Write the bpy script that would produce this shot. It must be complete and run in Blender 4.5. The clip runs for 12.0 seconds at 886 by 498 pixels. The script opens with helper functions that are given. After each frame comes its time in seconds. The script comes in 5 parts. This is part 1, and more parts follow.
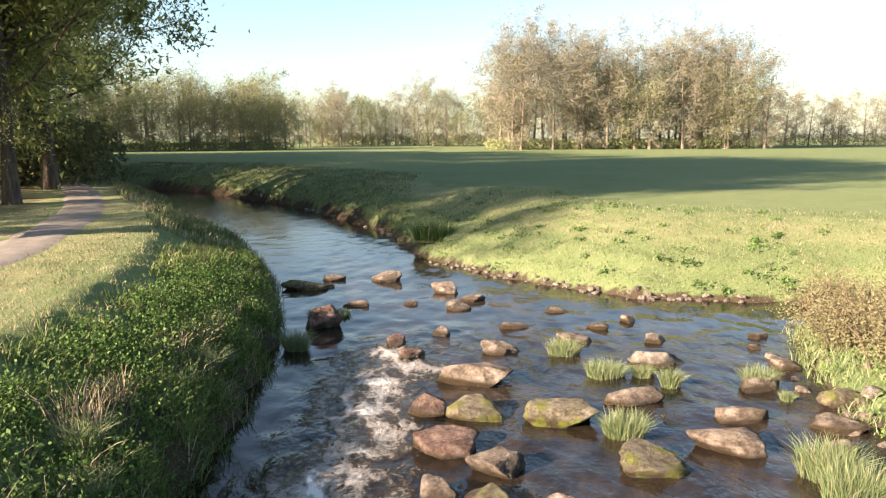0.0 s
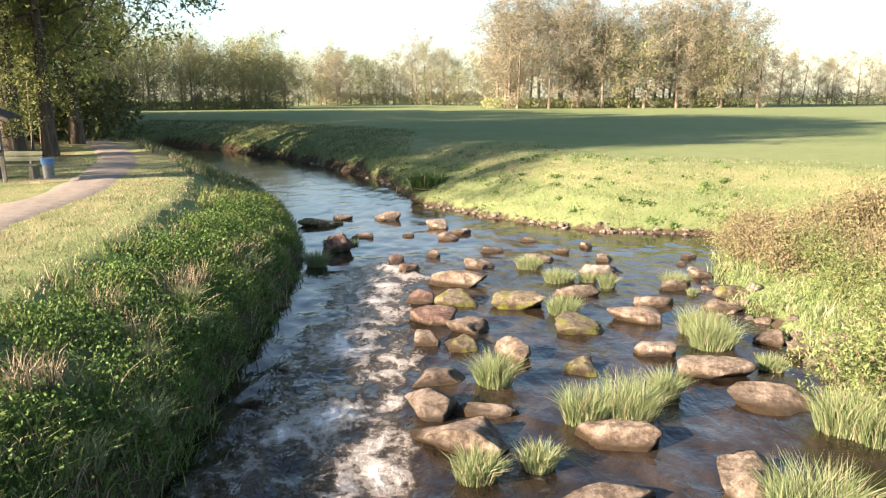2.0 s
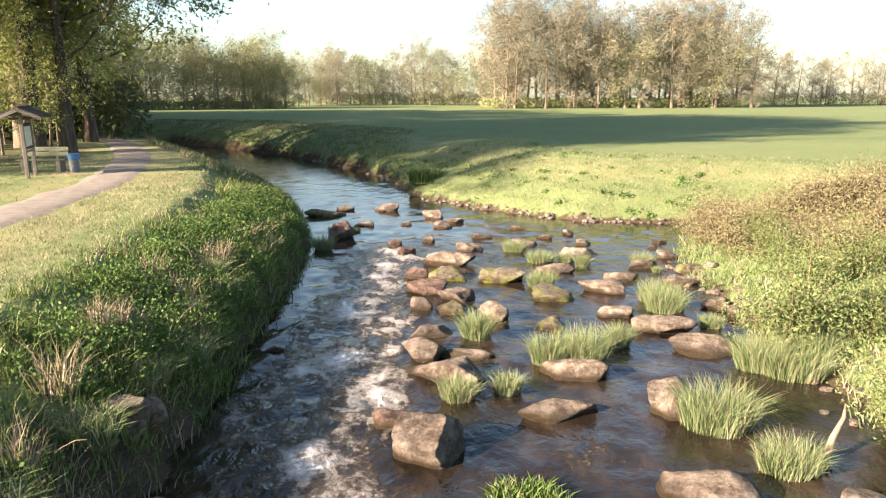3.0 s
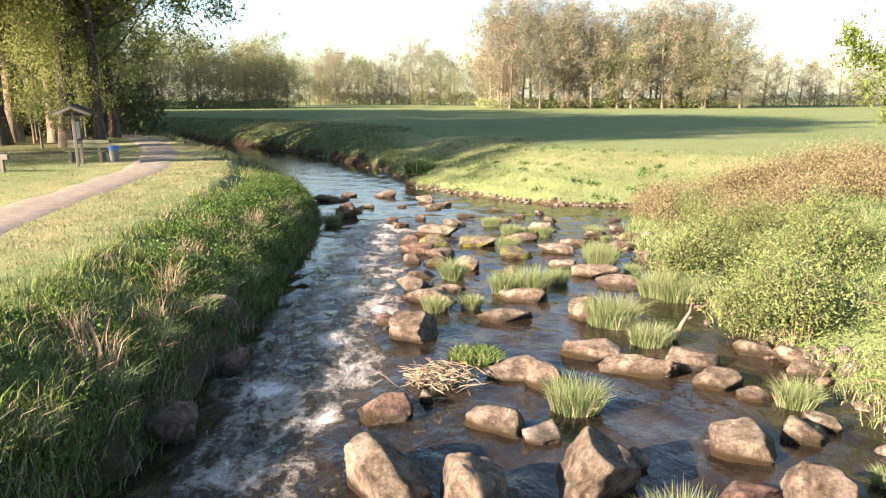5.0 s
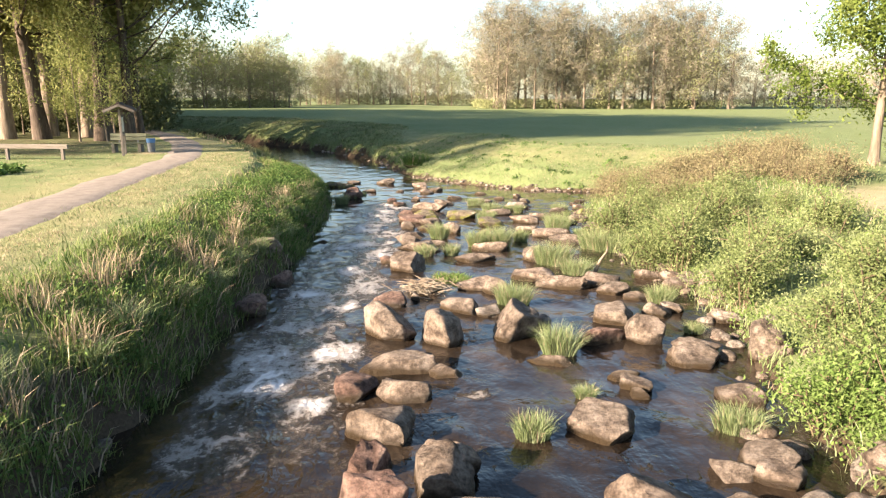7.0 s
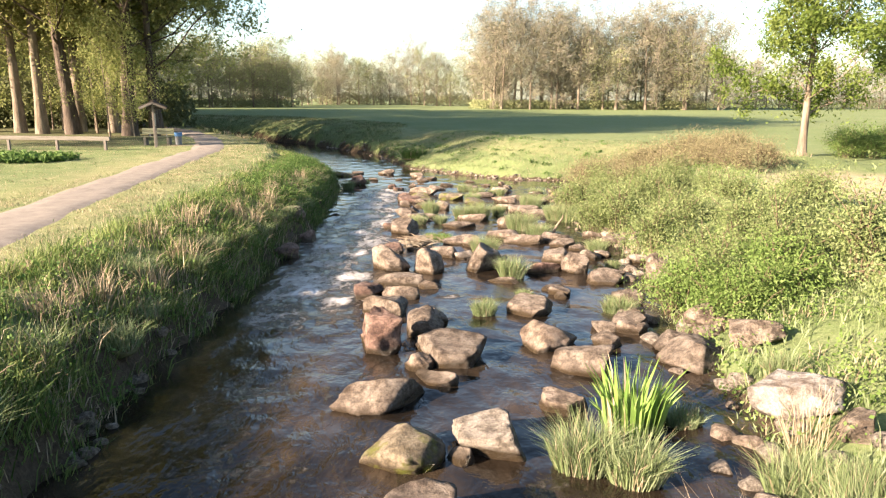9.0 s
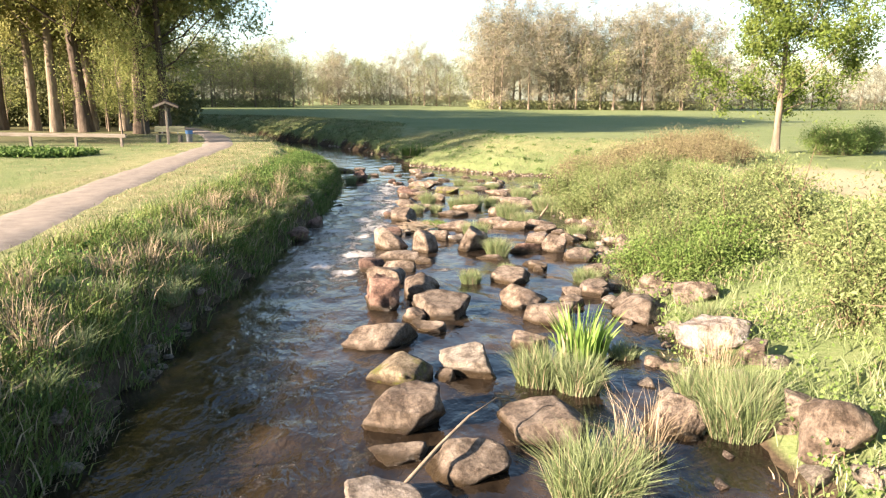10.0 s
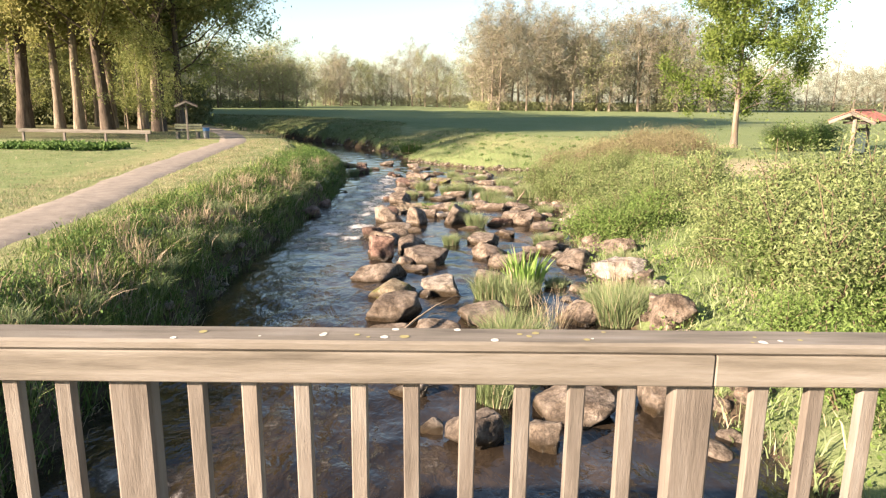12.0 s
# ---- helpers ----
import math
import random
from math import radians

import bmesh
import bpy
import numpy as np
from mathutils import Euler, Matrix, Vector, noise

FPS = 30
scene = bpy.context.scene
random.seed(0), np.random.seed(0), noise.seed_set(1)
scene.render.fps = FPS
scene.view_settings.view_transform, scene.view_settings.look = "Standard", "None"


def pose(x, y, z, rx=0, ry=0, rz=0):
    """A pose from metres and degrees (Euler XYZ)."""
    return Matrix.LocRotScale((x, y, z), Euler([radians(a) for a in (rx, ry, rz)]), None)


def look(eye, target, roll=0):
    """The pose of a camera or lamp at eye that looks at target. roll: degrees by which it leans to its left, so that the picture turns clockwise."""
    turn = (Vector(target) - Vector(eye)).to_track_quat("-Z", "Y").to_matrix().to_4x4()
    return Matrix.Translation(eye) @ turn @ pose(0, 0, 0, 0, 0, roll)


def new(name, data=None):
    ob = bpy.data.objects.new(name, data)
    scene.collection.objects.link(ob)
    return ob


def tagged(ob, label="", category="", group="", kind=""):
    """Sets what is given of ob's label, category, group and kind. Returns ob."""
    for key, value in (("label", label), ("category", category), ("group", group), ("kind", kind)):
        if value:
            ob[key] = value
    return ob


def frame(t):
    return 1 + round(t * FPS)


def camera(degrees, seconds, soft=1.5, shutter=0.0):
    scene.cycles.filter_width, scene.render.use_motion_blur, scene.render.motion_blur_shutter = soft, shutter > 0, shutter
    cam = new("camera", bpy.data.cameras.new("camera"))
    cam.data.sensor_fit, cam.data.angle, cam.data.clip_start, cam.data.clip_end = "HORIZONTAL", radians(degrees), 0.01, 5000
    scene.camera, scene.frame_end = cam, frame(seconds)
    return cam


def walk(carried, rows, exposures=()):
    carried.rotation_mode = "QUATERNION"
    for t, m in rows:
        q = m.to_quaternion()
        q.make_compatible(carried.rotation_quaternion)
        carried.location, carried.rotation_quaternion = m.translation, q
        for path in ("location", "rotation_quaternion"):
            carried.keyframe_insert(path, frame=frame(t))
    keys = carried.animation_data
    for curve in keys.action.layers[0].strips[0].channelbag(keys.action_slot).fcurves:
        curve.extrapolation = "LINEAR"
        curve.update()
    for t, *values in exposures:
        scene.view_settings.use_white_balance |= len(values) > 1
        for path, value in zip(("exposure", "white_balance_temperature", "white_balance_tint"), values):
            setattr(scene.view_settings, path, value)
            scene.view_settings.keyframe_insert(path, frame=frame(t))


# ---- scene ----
EXPOSURES = [(0.0, 2.5), (1.5, 2.68), (9.0, 2.7), (11.5, 2.76), (12.0, 2.48)]
cam = camera(66.5, 12.0, 1.25)
# seconds, x, y, z, yaw, pitch, roll
ROWS = [
    (0.0, -0.046, -0.180, 3.595, 0.29, -9.37, 0.16),
    (0.5, -0.008, -1.012, 3.570, 0.26, -10.26, 0.17),
    (1.0, 0.043, -1.907, 3.553, 0.23, -12.51, 0.17),
    (1.5, 0.103, -2.761, 3.544, 0.19, -12.70, 0.17),
    (2.0, 0.170, -3.757, 3.541, 0.16, -12.70, 0.16),
    (2.5, 0.243, -4.731, 3.542, 0.12, -12.70, 0.14),
    (3.0, 0.319, -5.743, 3.545, 0.09, -12.70, 0.12),
    (5.0, 0.631, -9.676, 3.560, -0.05, -12.69, -0.01),
    (5.5, 0.707, -10.625, 3.561, -0.08, -12.68, -0.05),
    (6.0, 0.781, -11.839, 3.558, -0.11, -12.67, -0.09),
    (6.5, 0.853, -13.061, 3.553, -0.13, -12.66, -0.13),
    (7.0, 0.923, -14.277, 3.545, -0.15, -12.65, -0.17),
    (7.5, 0.992, -15.384, 3.534, -0.17, -12.64, -0.22),
    (9.5, 1.267, -19.678, 3.472, -0.18, -12.57, -0.39),
    (10.0, 1.342, -20.646, 3.456, -0.17, -12.55, -0.43),
    (10.5, 1.423, -21.489, 3.442, -0.15, -12.52, -0.47),
    (11.0, 1.511, -22.480, 3.430, -0.12, -12.50, -0.51),
    (11.5, 1.609, -23.384, 3.424, -0.09, -12.48, -0.54),
    (12.0, 1.720, -24.372, 3.424, -0.04, -12.45, -0.57),
]
walk(cam, [(t, pose(x, y, z, 90 + pitch, roll, yaw)) for t, x, y, z, yaw, pitch, roll in ROWS], EXPOSURES)

# ---- light: low afternoon sun from behind and to the left of the stream ----
SUN_TO = Vector((1.0, 0.56, 0.0)).normalized()     # the way the shadows fall
SUN_ELEV = radians(20.5)
world = bpy.data.worlds.new("sky")
scene.world = world
world.use_nodes = True
wn = world.node_tree.nodes
sky = wn.new("ShaderNodeTexSky")
sky.sky_type, sky.sun_disc = "NISHITA", False
sky.sun_elevation = SUN_ELEV
sky.sun_rotation = math.atan2(-SUN_TO.x, -SUN_TO.y)
sky.air_density, sky.dust_density, sky.ozone_density = 1.0, 1.0, 1.0
wn["Background"].inputs["Strength"].default_value = 0.054
world.node_tree.links.new(sky.outputs["Color"], wn["Background"].inputs["Color"])
sun = new("sun", bpy.data.lights.new("sun", "SUN"))
sun.data.energy, sun.data.angle, sun.data.color = 5.0, radians(0.6), (1.0, 0.785, 0.605)
sun.matrix_world = look((0, 0, 60), Vector((0, 0, 60)) + Vector((SUN_TO.x * math.cos(SUN_ELEV), SUN_TO.y * math.cos(SUN_ELEV), -math.sin(SUN_ELEV))))
scene.view_settings.exposure = 0.0

# ---- materials ----
def material(name, rough=0.8, spec=0.3):
    m = bpy.data.materials.new(name)
    m.use_nodes = True
    b = m.node_tree.nodes["Principled BSDF"]
    b.inputs["Roughness"].default_value = rough
    b.inputs["Specular IOR Level"].default_value = spec
    return m, m.node_tree.nodes, m.node_tree.links, b


def noise_node(n, l, scale, detail=4.0, rough=0.6, vec=None, stretch=None):
    t = n.new("ShaderNodeTexNoise")
    t.inputs["Scale"].default_value, t.inputs["Detail"].default_value, t.inputs["Roughness"].default_value = scale, detail, rough
    if vec is None:
        vec = n.new("ShaderNodeTexCoord").outputs["Object"]
    if stretch:
        mp = n.new("ShaderNodeMapping")
        mp.inputs["Scale"].default_value = stretch
        l.new(vec, mp.inputs["Vector"])
        vec = mp.outputs["Vector"]
    l.new(vec, t.inputs["Vector"])
    return t.outputs["Fac"]


def ramp(n, l, fac, stops):
    r = n.new("ShaderNodeValToRGB")
    e = r.color_ramp.elements
    while len(e) < len(stops):
        e.new(0.5)
    for k, (p, c) in zip(e, stops):
        k.position, k.color = p, (*c, 1.0)
    l.new(fac, r.inputs["Fac"])
    return r.outputs["Color"]


def mix(n, l, fac, a, b, mode="MIX"):
    x = n.new("ShaderNodeMix")
    x.data_type, x.blend_type = "RGBA", mode
    for sock, v in ((x.inputs[0], fac), (x.inputs[6], a), (x.inputs[7], b)):
        if isinstance(v, (int, float)):
            sock.default_value = v
        elif isinstance(v, tuple):
            sock.default_value = (*v, 1.0)
        else:
            l.new(v, sock)
    return x.outputs[2]


def bump(n, l, b, height, strength=0.4, dist=0.02):
    k = n.new("ShaderNodeBump")
    k.inputs["Strength"].default_value, k.inputs["Distance"].default_value = strength, dist
    l.new(height, k.inputs["Height"])
    l.new(k.outputs["Normal"], b.inputs["Normal"])


def plain(name, stops, scale, rough=0.8, bscale=None, bstr=0.4, bdist=0.01, stretch=None, spec=0.3, island=0.0, obj=0.0):
    """Colour from noise through stops, fine relief, and variation from piece to piece."""
    m, n, l, b = material(name, rough, spec)
    c = ramp(n, l, noise_node(n, l, scale, 6, 0.65, stretch=stretch), stops)
    if island:
        g = n.new("ShaderNodeNewGeometry").outputs["Random Per Island"]
        c = mix(n, l, island, c, ramp(n, l, g, [(0.0, (0.25, 0.25, 0.25)), (0.5, (0.5, 0.5, 0.5)), (1.0, (0.9, 0.85, 0.7))]), "OVERLAY")
    if obj:
        g = n.new("ShaderNodeObjectInfo").outputs["Random"]
        c = mix(n, l, obj, c, ramp(n, l, g, [(0.0, (0.3, 0.28, 0.27)), (0.5, (0.5, 0.5, 0.5)), (1.0, (0.72, 0.7, 0.66))]), "OVERLAY")
    l.new(c, b.inputs["Base Color"])
    if bscale:
        bump(n, l, b, noise_node(n, l, bscale, 6, 0.7, stretch=stretch), bstr, bdist)
    return m


def leaf_mat(name, dark, mid, light, trans=0.35, scale=0.35):
    """A thin leaf: varies leaf by leaf and in patches, and lets light through."""
    m, n, l, b = material(name, 0.7, 0.15)
    g = n.new("ShaderNodeNewGeometry").outputs["Random Per Island"]
    c = ramp(n, l, g, [(0.0, dark), (0.5, mid), (1.0, light)])
    p = noise_node(n, l, scale, 3)
    c = mix(n, l, 0.45, c, ramp(n, l, p, [(0.3, dark), (0.5, mid), (0.7, light)]))
    l.new(c, b.inputs["Base Color"])
    t = n.new("ShaderNodeBsdfTranslucent")
    l.new(c, t.inputs["Color"])
    s = n.new("ShaderNodeMixShader")
    s.inputs[0].default_value = trans
    l.new(b.outputs[0], s.inputs[1])
    l.new(t.outputs[0], s.inputs[2])
    l.new(s.outputs[0], n["Material Output"].inputs["Surface"])
    return m


def ground_mat():
    """Meadow grass, worn banks, bare soil near the water, shade painted with the soil colour, and the sandy patch, by
    the ground's own masks.
    """
    m, n, l, b = material("meadow_ground", 0.95, 0.1)
    big = noise_node(n, l, 0.09, 4)
    mid = noise_node(n, l, 1.1, 6)
    fine = noise_node(n, l, 22, 6, 0.7)
    c = ramp(n, l, big, [(0.32, (0.118, 0.154, 0.071)), (0.5, (0.154, 0.186, 0.088)), (0.68, (0.200, 0.214, 0.122))])
    c = mix(n, l, 0.4, c, ramp(n, l, mid, [(0.3, (0.068, 0.112, 0.032)), (0.55, (0.150, 0.176, 0.079)), (0.75, (0.264, 0.257, 0.179))]))
    c = mix(n, l, 0.45, c, ramp(n, l, fine, [(0.3, (0.054, 0.083, 0.029)), (0.5, (0.136, 0.176, 0.057)), (0.72, (0.272, 0.270, 0.171))]))
    for key, col in (("dry", [(0.3, (0.20, 0.17, 0.075)), (0.7, (0.35, 0.315, 0.185))]), ("soil", [(0.3, (0.03, 0.022, 0.014)), (0.7, (0.10, 0.075, 0.05))]), ("sand", [(0.3, (0.27, 0.22, 0.135)), (0.7, (0.39, 0.33, 0.215))])):
        a = n.new("ShaderNodeAttribute")
        a.attribute_name = key
        v = n.new("ShaderNodeMath")
        v.operation, v.use_clamp = "MULTIPLY_ADD", True
        l.new(mid, v.inputs[0])
        v.inputs[1].default_value = 1.2
        w = n.new("ShaderNodeMath")
        w.operation = "MULTIPLY_ADD"
        l.new(a.outputs["Fac"], w.inputs[0])
        w.inputs[1].default_value, w.inputs[2].default_value = 2.0, -1.1
        l.new(w.outputs[0], v.inputs[2])
        c = mix(n, l, v.outputs[0], c, ramp(n, l, fine, col))
    l.new(c, b.inputs["Base Color"])
    bump(n, l, b, noise_node(n, l, 14, 8, 0.75), 0.7, 0.05)
    return m


def water_mat():
    m, n, l, b = material("stream_water", 0.04, 0.5)
    b.inputs["IOR"].default_value = 1.36
    at = n.new("ShaderNodeAttribute")
    at.attribute_name = "foam"
    sp = n.new("ShaderNodeTexCoord").outputs["Object"]
    warp = n.new("ShaderNodeTexNoise")
    warp.inputs["Scale"].default_value = 1.7
    l.new(sp, warp.inputs["Vector"])
    vv = mix(n, l, 0.25, sp, warp.outputs["Color"], "ADD")
    def calc(op, x, y, z=None, clamp=False):
        k = n.new("ShaderNodeMath")
        k.operation, k.use_clamp = op, clamp
        for sock, v in zip(k.inputs, (x, y, z)):
            if isinstance(v, (int, float)):
                sock.default_value = v
            elif v is not None:
                l.new(v, sock)
        return k.outputs[0]

    veins = noise_node(n, l, 1.9, 5, 0.6, vv, (1.0, 0.55, 1.0))
    ridge = calc("SUBTRACT", 1.0, calc("MULTIPLY", calc("ABSOLUTE", calc("SUBTRACT", veins, 0.5), 0.0), 8.0), clamp=True)
    froth = noise_node(n, l, 9.0, 8, 0.75, vv)
    blot = noise_node(n, l, 1.25, 4, 0.6, vv, (1.0, 0.7, 1.0))
    total = calc("MULTIPLY_ADD", ridge, 0.36, calc("MULTIPLY_ADD", froth, 1.15, calc("MULTIPLY", blot, 0.62)))
    f = calc("MULTIPLY", total, at.outputs["Fac"])
    g = n.new("ShaderNodeMapRange")
    g.inputs["From Min"].default_value, g.inputs["From Max"].default_value = 0.62, 1.05
    l.new(f, g.inputs["Value"])
    body = ramp(n, l, noise_node(n, l, 1.3, 7, 0.62, vv, (1.0, 0.45, 1.0)), [(0.33, (0.007, 0.0053, 0.0038)), (0.52, (0.020, 0.0147, 0.0100)), (0.72, (0.048, 0.035, 0.024))])
    thin = ramp(n, l, g.outputs[0], [(0.0, (0.03, 0.023, 0.017)), (0.45, (0.20, 0.18, 0.16)), (1.0, (0.52, 0.51, 0.49))])
    c = mix(n, l, calc("MULTIPLY", g.outputs[0], 2.6, clamp=True), body, thin)
    l.new(c, b.inputs["Base Color"])
    rg = n.new("ShaderNodeMapRange")
    rg.inputs["To Min"].default_value, rg.inputs["To Max"].default_value = 0.03, 0.75
    l.new(g.outputs[0], rg.inputs["Value"])
    l.new(rg.outputs[0], b.inputs["Roughness"])
    ripple = noise_node(n, l, 3.4, 4, 0.55, vv, (1.0, 0.6, 1.0))
    chop = calc("MULTIPLY", ripple, calc("ADD", calc("MULTIPLY_ADD", at.outputs["Fac"], 1.3, -0.34, True), 0.06))
    bump(n, l, b, calc("MULTIPLY_ADD", g.outputs[0], 0.30, chop), 1.0, 0.15)
    return m


def rock_mat(name, stops, moss):
    m, n, l, b = material(name, 0.85, 0.25)
    c = ramp(n, l, noise_node(n, l, 2.2, 8, 0.72), [(0.5 + (q - 0.5) * 0.68, col) for q, col in stops])
    speck = noise_node(n, l, 26, 6, 0.75)
    c = mix(n, l, 0.72, c, ramp(n, l, speck, [(0.3, (0.16, 0.13, 0.10)), (0.5, (0.5, 0.5, 0.5)), (0.72, (0.86, 0.80, 0.70))]), "OVERLAY")
    oi = n.new("ShaderNodeObjectInfo").outputs["Random"]
    c = mix(n, l, 0.55, c, ramp(n, l, oi, [(0.0, (0.36, 0.34, 0.32)), (0.5, (0.52, 0.5, 0.47)), (1.0, (0.66, 0.6, 0.55))]), "OVERLAY")
    crack = ramp(n, l, noise_node(n, l, 4.2, 9, 0.78), [(0.40, (0.18, 0.16, 0.14)), (0.55, (1, 1, 1))])
    c = mix(n, l, 0.75, c, crack, "MULTIPLY")
    wet = n.new("ShaderNodeAttribute")
    wet.attribute_name = "wet"
    wn_ = n.new("ShaderNodeMath")
    wn_.operation, wn_.use_clamp = "MULTIPLY_ADD", True
    l.new(noise_node(n, l, 5, 4), wn_.inputs[0])
    wn_.inputs[1].default_value = 0.7
    ws = n.new("ShaderNodeMath")
    ws.operation = "MULTIPLY_ADD"
    l.new(wet.outputs["Fac"], ws.inputs[0])
    ws.inputs[1].default_value, ws.inputs[2].default_value = 1.6, -0.6
    l.new(ws.outputs[0], wn_.inputs[2])
    c = mix(n, l, wn_.outputs[0], c, (0.045, 0.032, 0.018))
    if moss:
        mk = ramp(n, l, noise_node(n, l, 3.1, 5, 0.7), [(0.48, (0, 0, 0)), (0.60, (moss, moss, moss))])
        c = mix(n, l, mk, c, (0.13, 0.14, 0.02))
    l.new(c, b.inputs["Base Color"])
    rr = n.new("ShaderNodeMapRange")
    rr.inputs["To Min"].default_value, rr.inputs["To Max"].default_value = 0.88, 0.3
    l.new(wn_.outputs[0], rr.inputs["Value"])
    l.new(rr.outputs[0], b.inputs["Roughness"])
    bump(n, l, b, noise_node(n, l, 11, 9, 0.78), 1.0, 0.10)
    return m


M_GROUND = ground_mat()
M_WATER = water_mat()
ROCK = {
    "": rock_mat("grey_brown_rock", [(0.3, (0.135, 0.105, 0.082)), (0.5, (0.230, 0.193, 0.159)), (0.7, (0.311, 0.273, 0.237))], 0.0),
    "m": rock_mat("mossy_rock", [(0.3, (0.123, 0.102, 0.069)), (0.5, (0.208, 0.183, 0.136)), (0.7, (0.283, 0.255, 0.205))], 0.85),
    "r": rock_mat("reddish_rock", [(0.3, (0.100, 0.062, 0.050)), (0.5, (0.182, 0.124, 0.103)), (0.7, (0.271, 0.212, 0.179))], 0.0),
    "p": rock_mat("pale_rock", [(0.3, (0.202, 0.175, 0.147)), (0.5, (0.303, 0.273, 0.237)), (0.7, (0.392, 0.365, 0.336))], 0.0),
    "w": rock_mat("whitish_rock", [(0.3, (0.202, 0.153, 0.122)), (0.5, (0.371, 0.350, 0.328)), (0.7, (0.459, 0.453, 0.441))], 0.0),
}
M_PATH = plain("gravel_path", [(0.3, (0.145, 0.124, 0.101)), (0.5, (0.191, 0.164, 0.138)), (0.7, (0.231, 0.203, 0.169))], 3.0, 0.95, 60, 0.5, 0.012)
M_BARK = plain("furrowed_bark", [(0.3, (0.03, 0.022, 0.017)), (0.5, (0.07, 0.053, 0.04)), (0.7, (0.14, 0.11, 0.083))], 5.0, 0.95, 9, 1.0, 0.06, (1, 1, 0.18))
M_BARK_PALE = plain("pale_poplar_bark", [(0.3, (0.07, 0.055, 0.04)), (0.5, (0.15, 0.12, 0.088)), (0.7, (0.25, 0.205, 0.15))], 5.0, 0.95, 9, 1.0, 0.05, (1, 1, 0.2))
M_TWIG = plain("bare_twigs", [(0.3, (0.130, 0.113, 0.085)), (0.7, (0.221, 0.199, 0.157))], 0.5, 0.95, island=0.5)
M_WOOD = plain("weathered_wood", [(0.28, (0.077, 0.062, 0.051)), (0.5, (0.143, 0.123, 0.104)), (0.72, (0.193, 0.177, 0.158))], 3.5, 0.85, 24, 0.5, 0.006, (6, 0.7, 6), obj=0.35)
M_WOOD_V = plain("weathered_upright_wood", [(0.28, (0.077, 0.065, 0.053)), (0.5, (0.140, 0.121, 0.102)), (0.72, (0.189, 0.173, 0.153))], 3.5, 0.85, 24, 0.5, 0.006, (6, 6, 0.7), obj=0.35)
M_WOOD_X = plain("weathered_rail_wood", [(0.28, (0.077, 0.067, 0.053)), (0.5, (0.147, 0.130, 0.107)), (0.72, (0.201, 0.185, 0.162))], 3.5, 0.85, 24, 0.5, 0.006, (0.6, 6, 6), obj=0.25)
M_WOOD_DARK = plain("dark_stained_wood", [(0.3, (0.024, 0.018, 0.014)), (0.7, (0.061, 0.047, 0.037))], 4, 0.85, 20, 0.5, 0.005)
M_LICHEN = [plain("white_lichen", [(0.3, (0.42, 0.41, 0.36)), (0.7, (0.6, 0.59, 0.53))], 40, 0.9), plain("yellow_lichen", [(0.3, (0.20, 0.17, 0.07)), (0.7, (0.30, 0.27, 0.12))], 40, 0.9)]
M_BENCH = plain("green_painted_boards", [(0.3, (0.056, 0.064, 0.038)), (0.7, (0.128, 0.135, 0.083))], 5, 0.7, 30, 0.3, 0.004, (0.6, 5, 5))
M_CONCRETE = plain("mossy_concrete", [(0.3, (0.10, 0.09, 0.07)), (0.7, (0.20, 0.18, 0.15))], 6, 0.95, 40, 0.5, 0.006)
M_BLUE = plain("blue_bag", [(0.3, (0.040, 0.112, 0.270)), (0.7, (0.080, 0.192, 0.390))], 6, 0.45, 14, 0.6, 0.02)
M_BIN = plain("grey_metal_bin", [(0.3, (0.10, 0.105, 0.11)), (0.7, (0.18, 0.185, 0.19))], 8, 0.5)
M_TILE = plain("red_roof_tile", [(0.3, (0.22, 0.075, 0.05)), (0.7, (0.40, 0.17, 0.12))], 6, 0.85, 20, 0.4, 0.01, obj=0.4)
M_PAPER = plain("faded_notice", [(0.3, (0.28, 0.27, 0.22)), (0.5, (0.45, 0.44, 0.36)), (0.7, (0.52, 0.5, 0.42))], 7, 0.6)
M_GRASS = leaf_mat("grass_blades", (0.039, 0.062, 0.021), (0.130, 0.160, 0.060), (0.304, 0.320, 0.192), 0.30, 0.8)
M_BANK = leaf_mat("bank_grass_blades", (0.023, 0.052, 0.011), (0.095, 0.146, 0.037), (0.286, 0.319, 0.113), 0.22, 1.6)
M_REED = leaf_mat("bright_reed_blades", (0.101, 0.145, 0.053), (0.193, 0.242, 0.106), (0.331, 0.369, 0.227), 0.35, 2.0)
M_IRIS = leaf_mat("iris_leaves", (0.110, 0.194, 0.041), (0.190, 0.301, 0.068), (0.330, 0.407, 0.149), 0.4, 2.0)
M_DRY = leaf_mat("dry_stalks", (0.20, 0.15, 0.095), (0.32, 0.255, 0.17), (0.45, 0.38, 0.27), 0.2, 2.0)
M_HERB = leaf_mat("herb_leaves", (0.024, 0.055, 0.013), (0.066, 0.125, 0.028), (0.184, 0.260, 0.078), 0.3, 0.9)
M_BUSH = leaf_mat("shrub_leaves", (0.064, 0.095, 0.031), (0.156, 0.195, 0.069), (0.304, 0.335, 0.168), 0.38, 0.7)
M_STEM = plain("dark_shrub_stems", [(0.3, (0.07, 0.052, 0.032)), (0.7, (0.15, 0.115, 0.07))], 3.0, 0.9)
M_BUSH_G = leaf_mat("green_shrub_leaves", (0.064, 0.116, 0.025), (0.129, 0.194, 0.048), (0.230, 0.291, 0.106), 0.4, 0.9)
M_POPLAR = leaf_mat("young_poplar_leaves", (0.117, 0.138, 0.038), (0.234, 0.237, 0.078), (0.382, 0.346, 0.153), 0.48, 0.25)
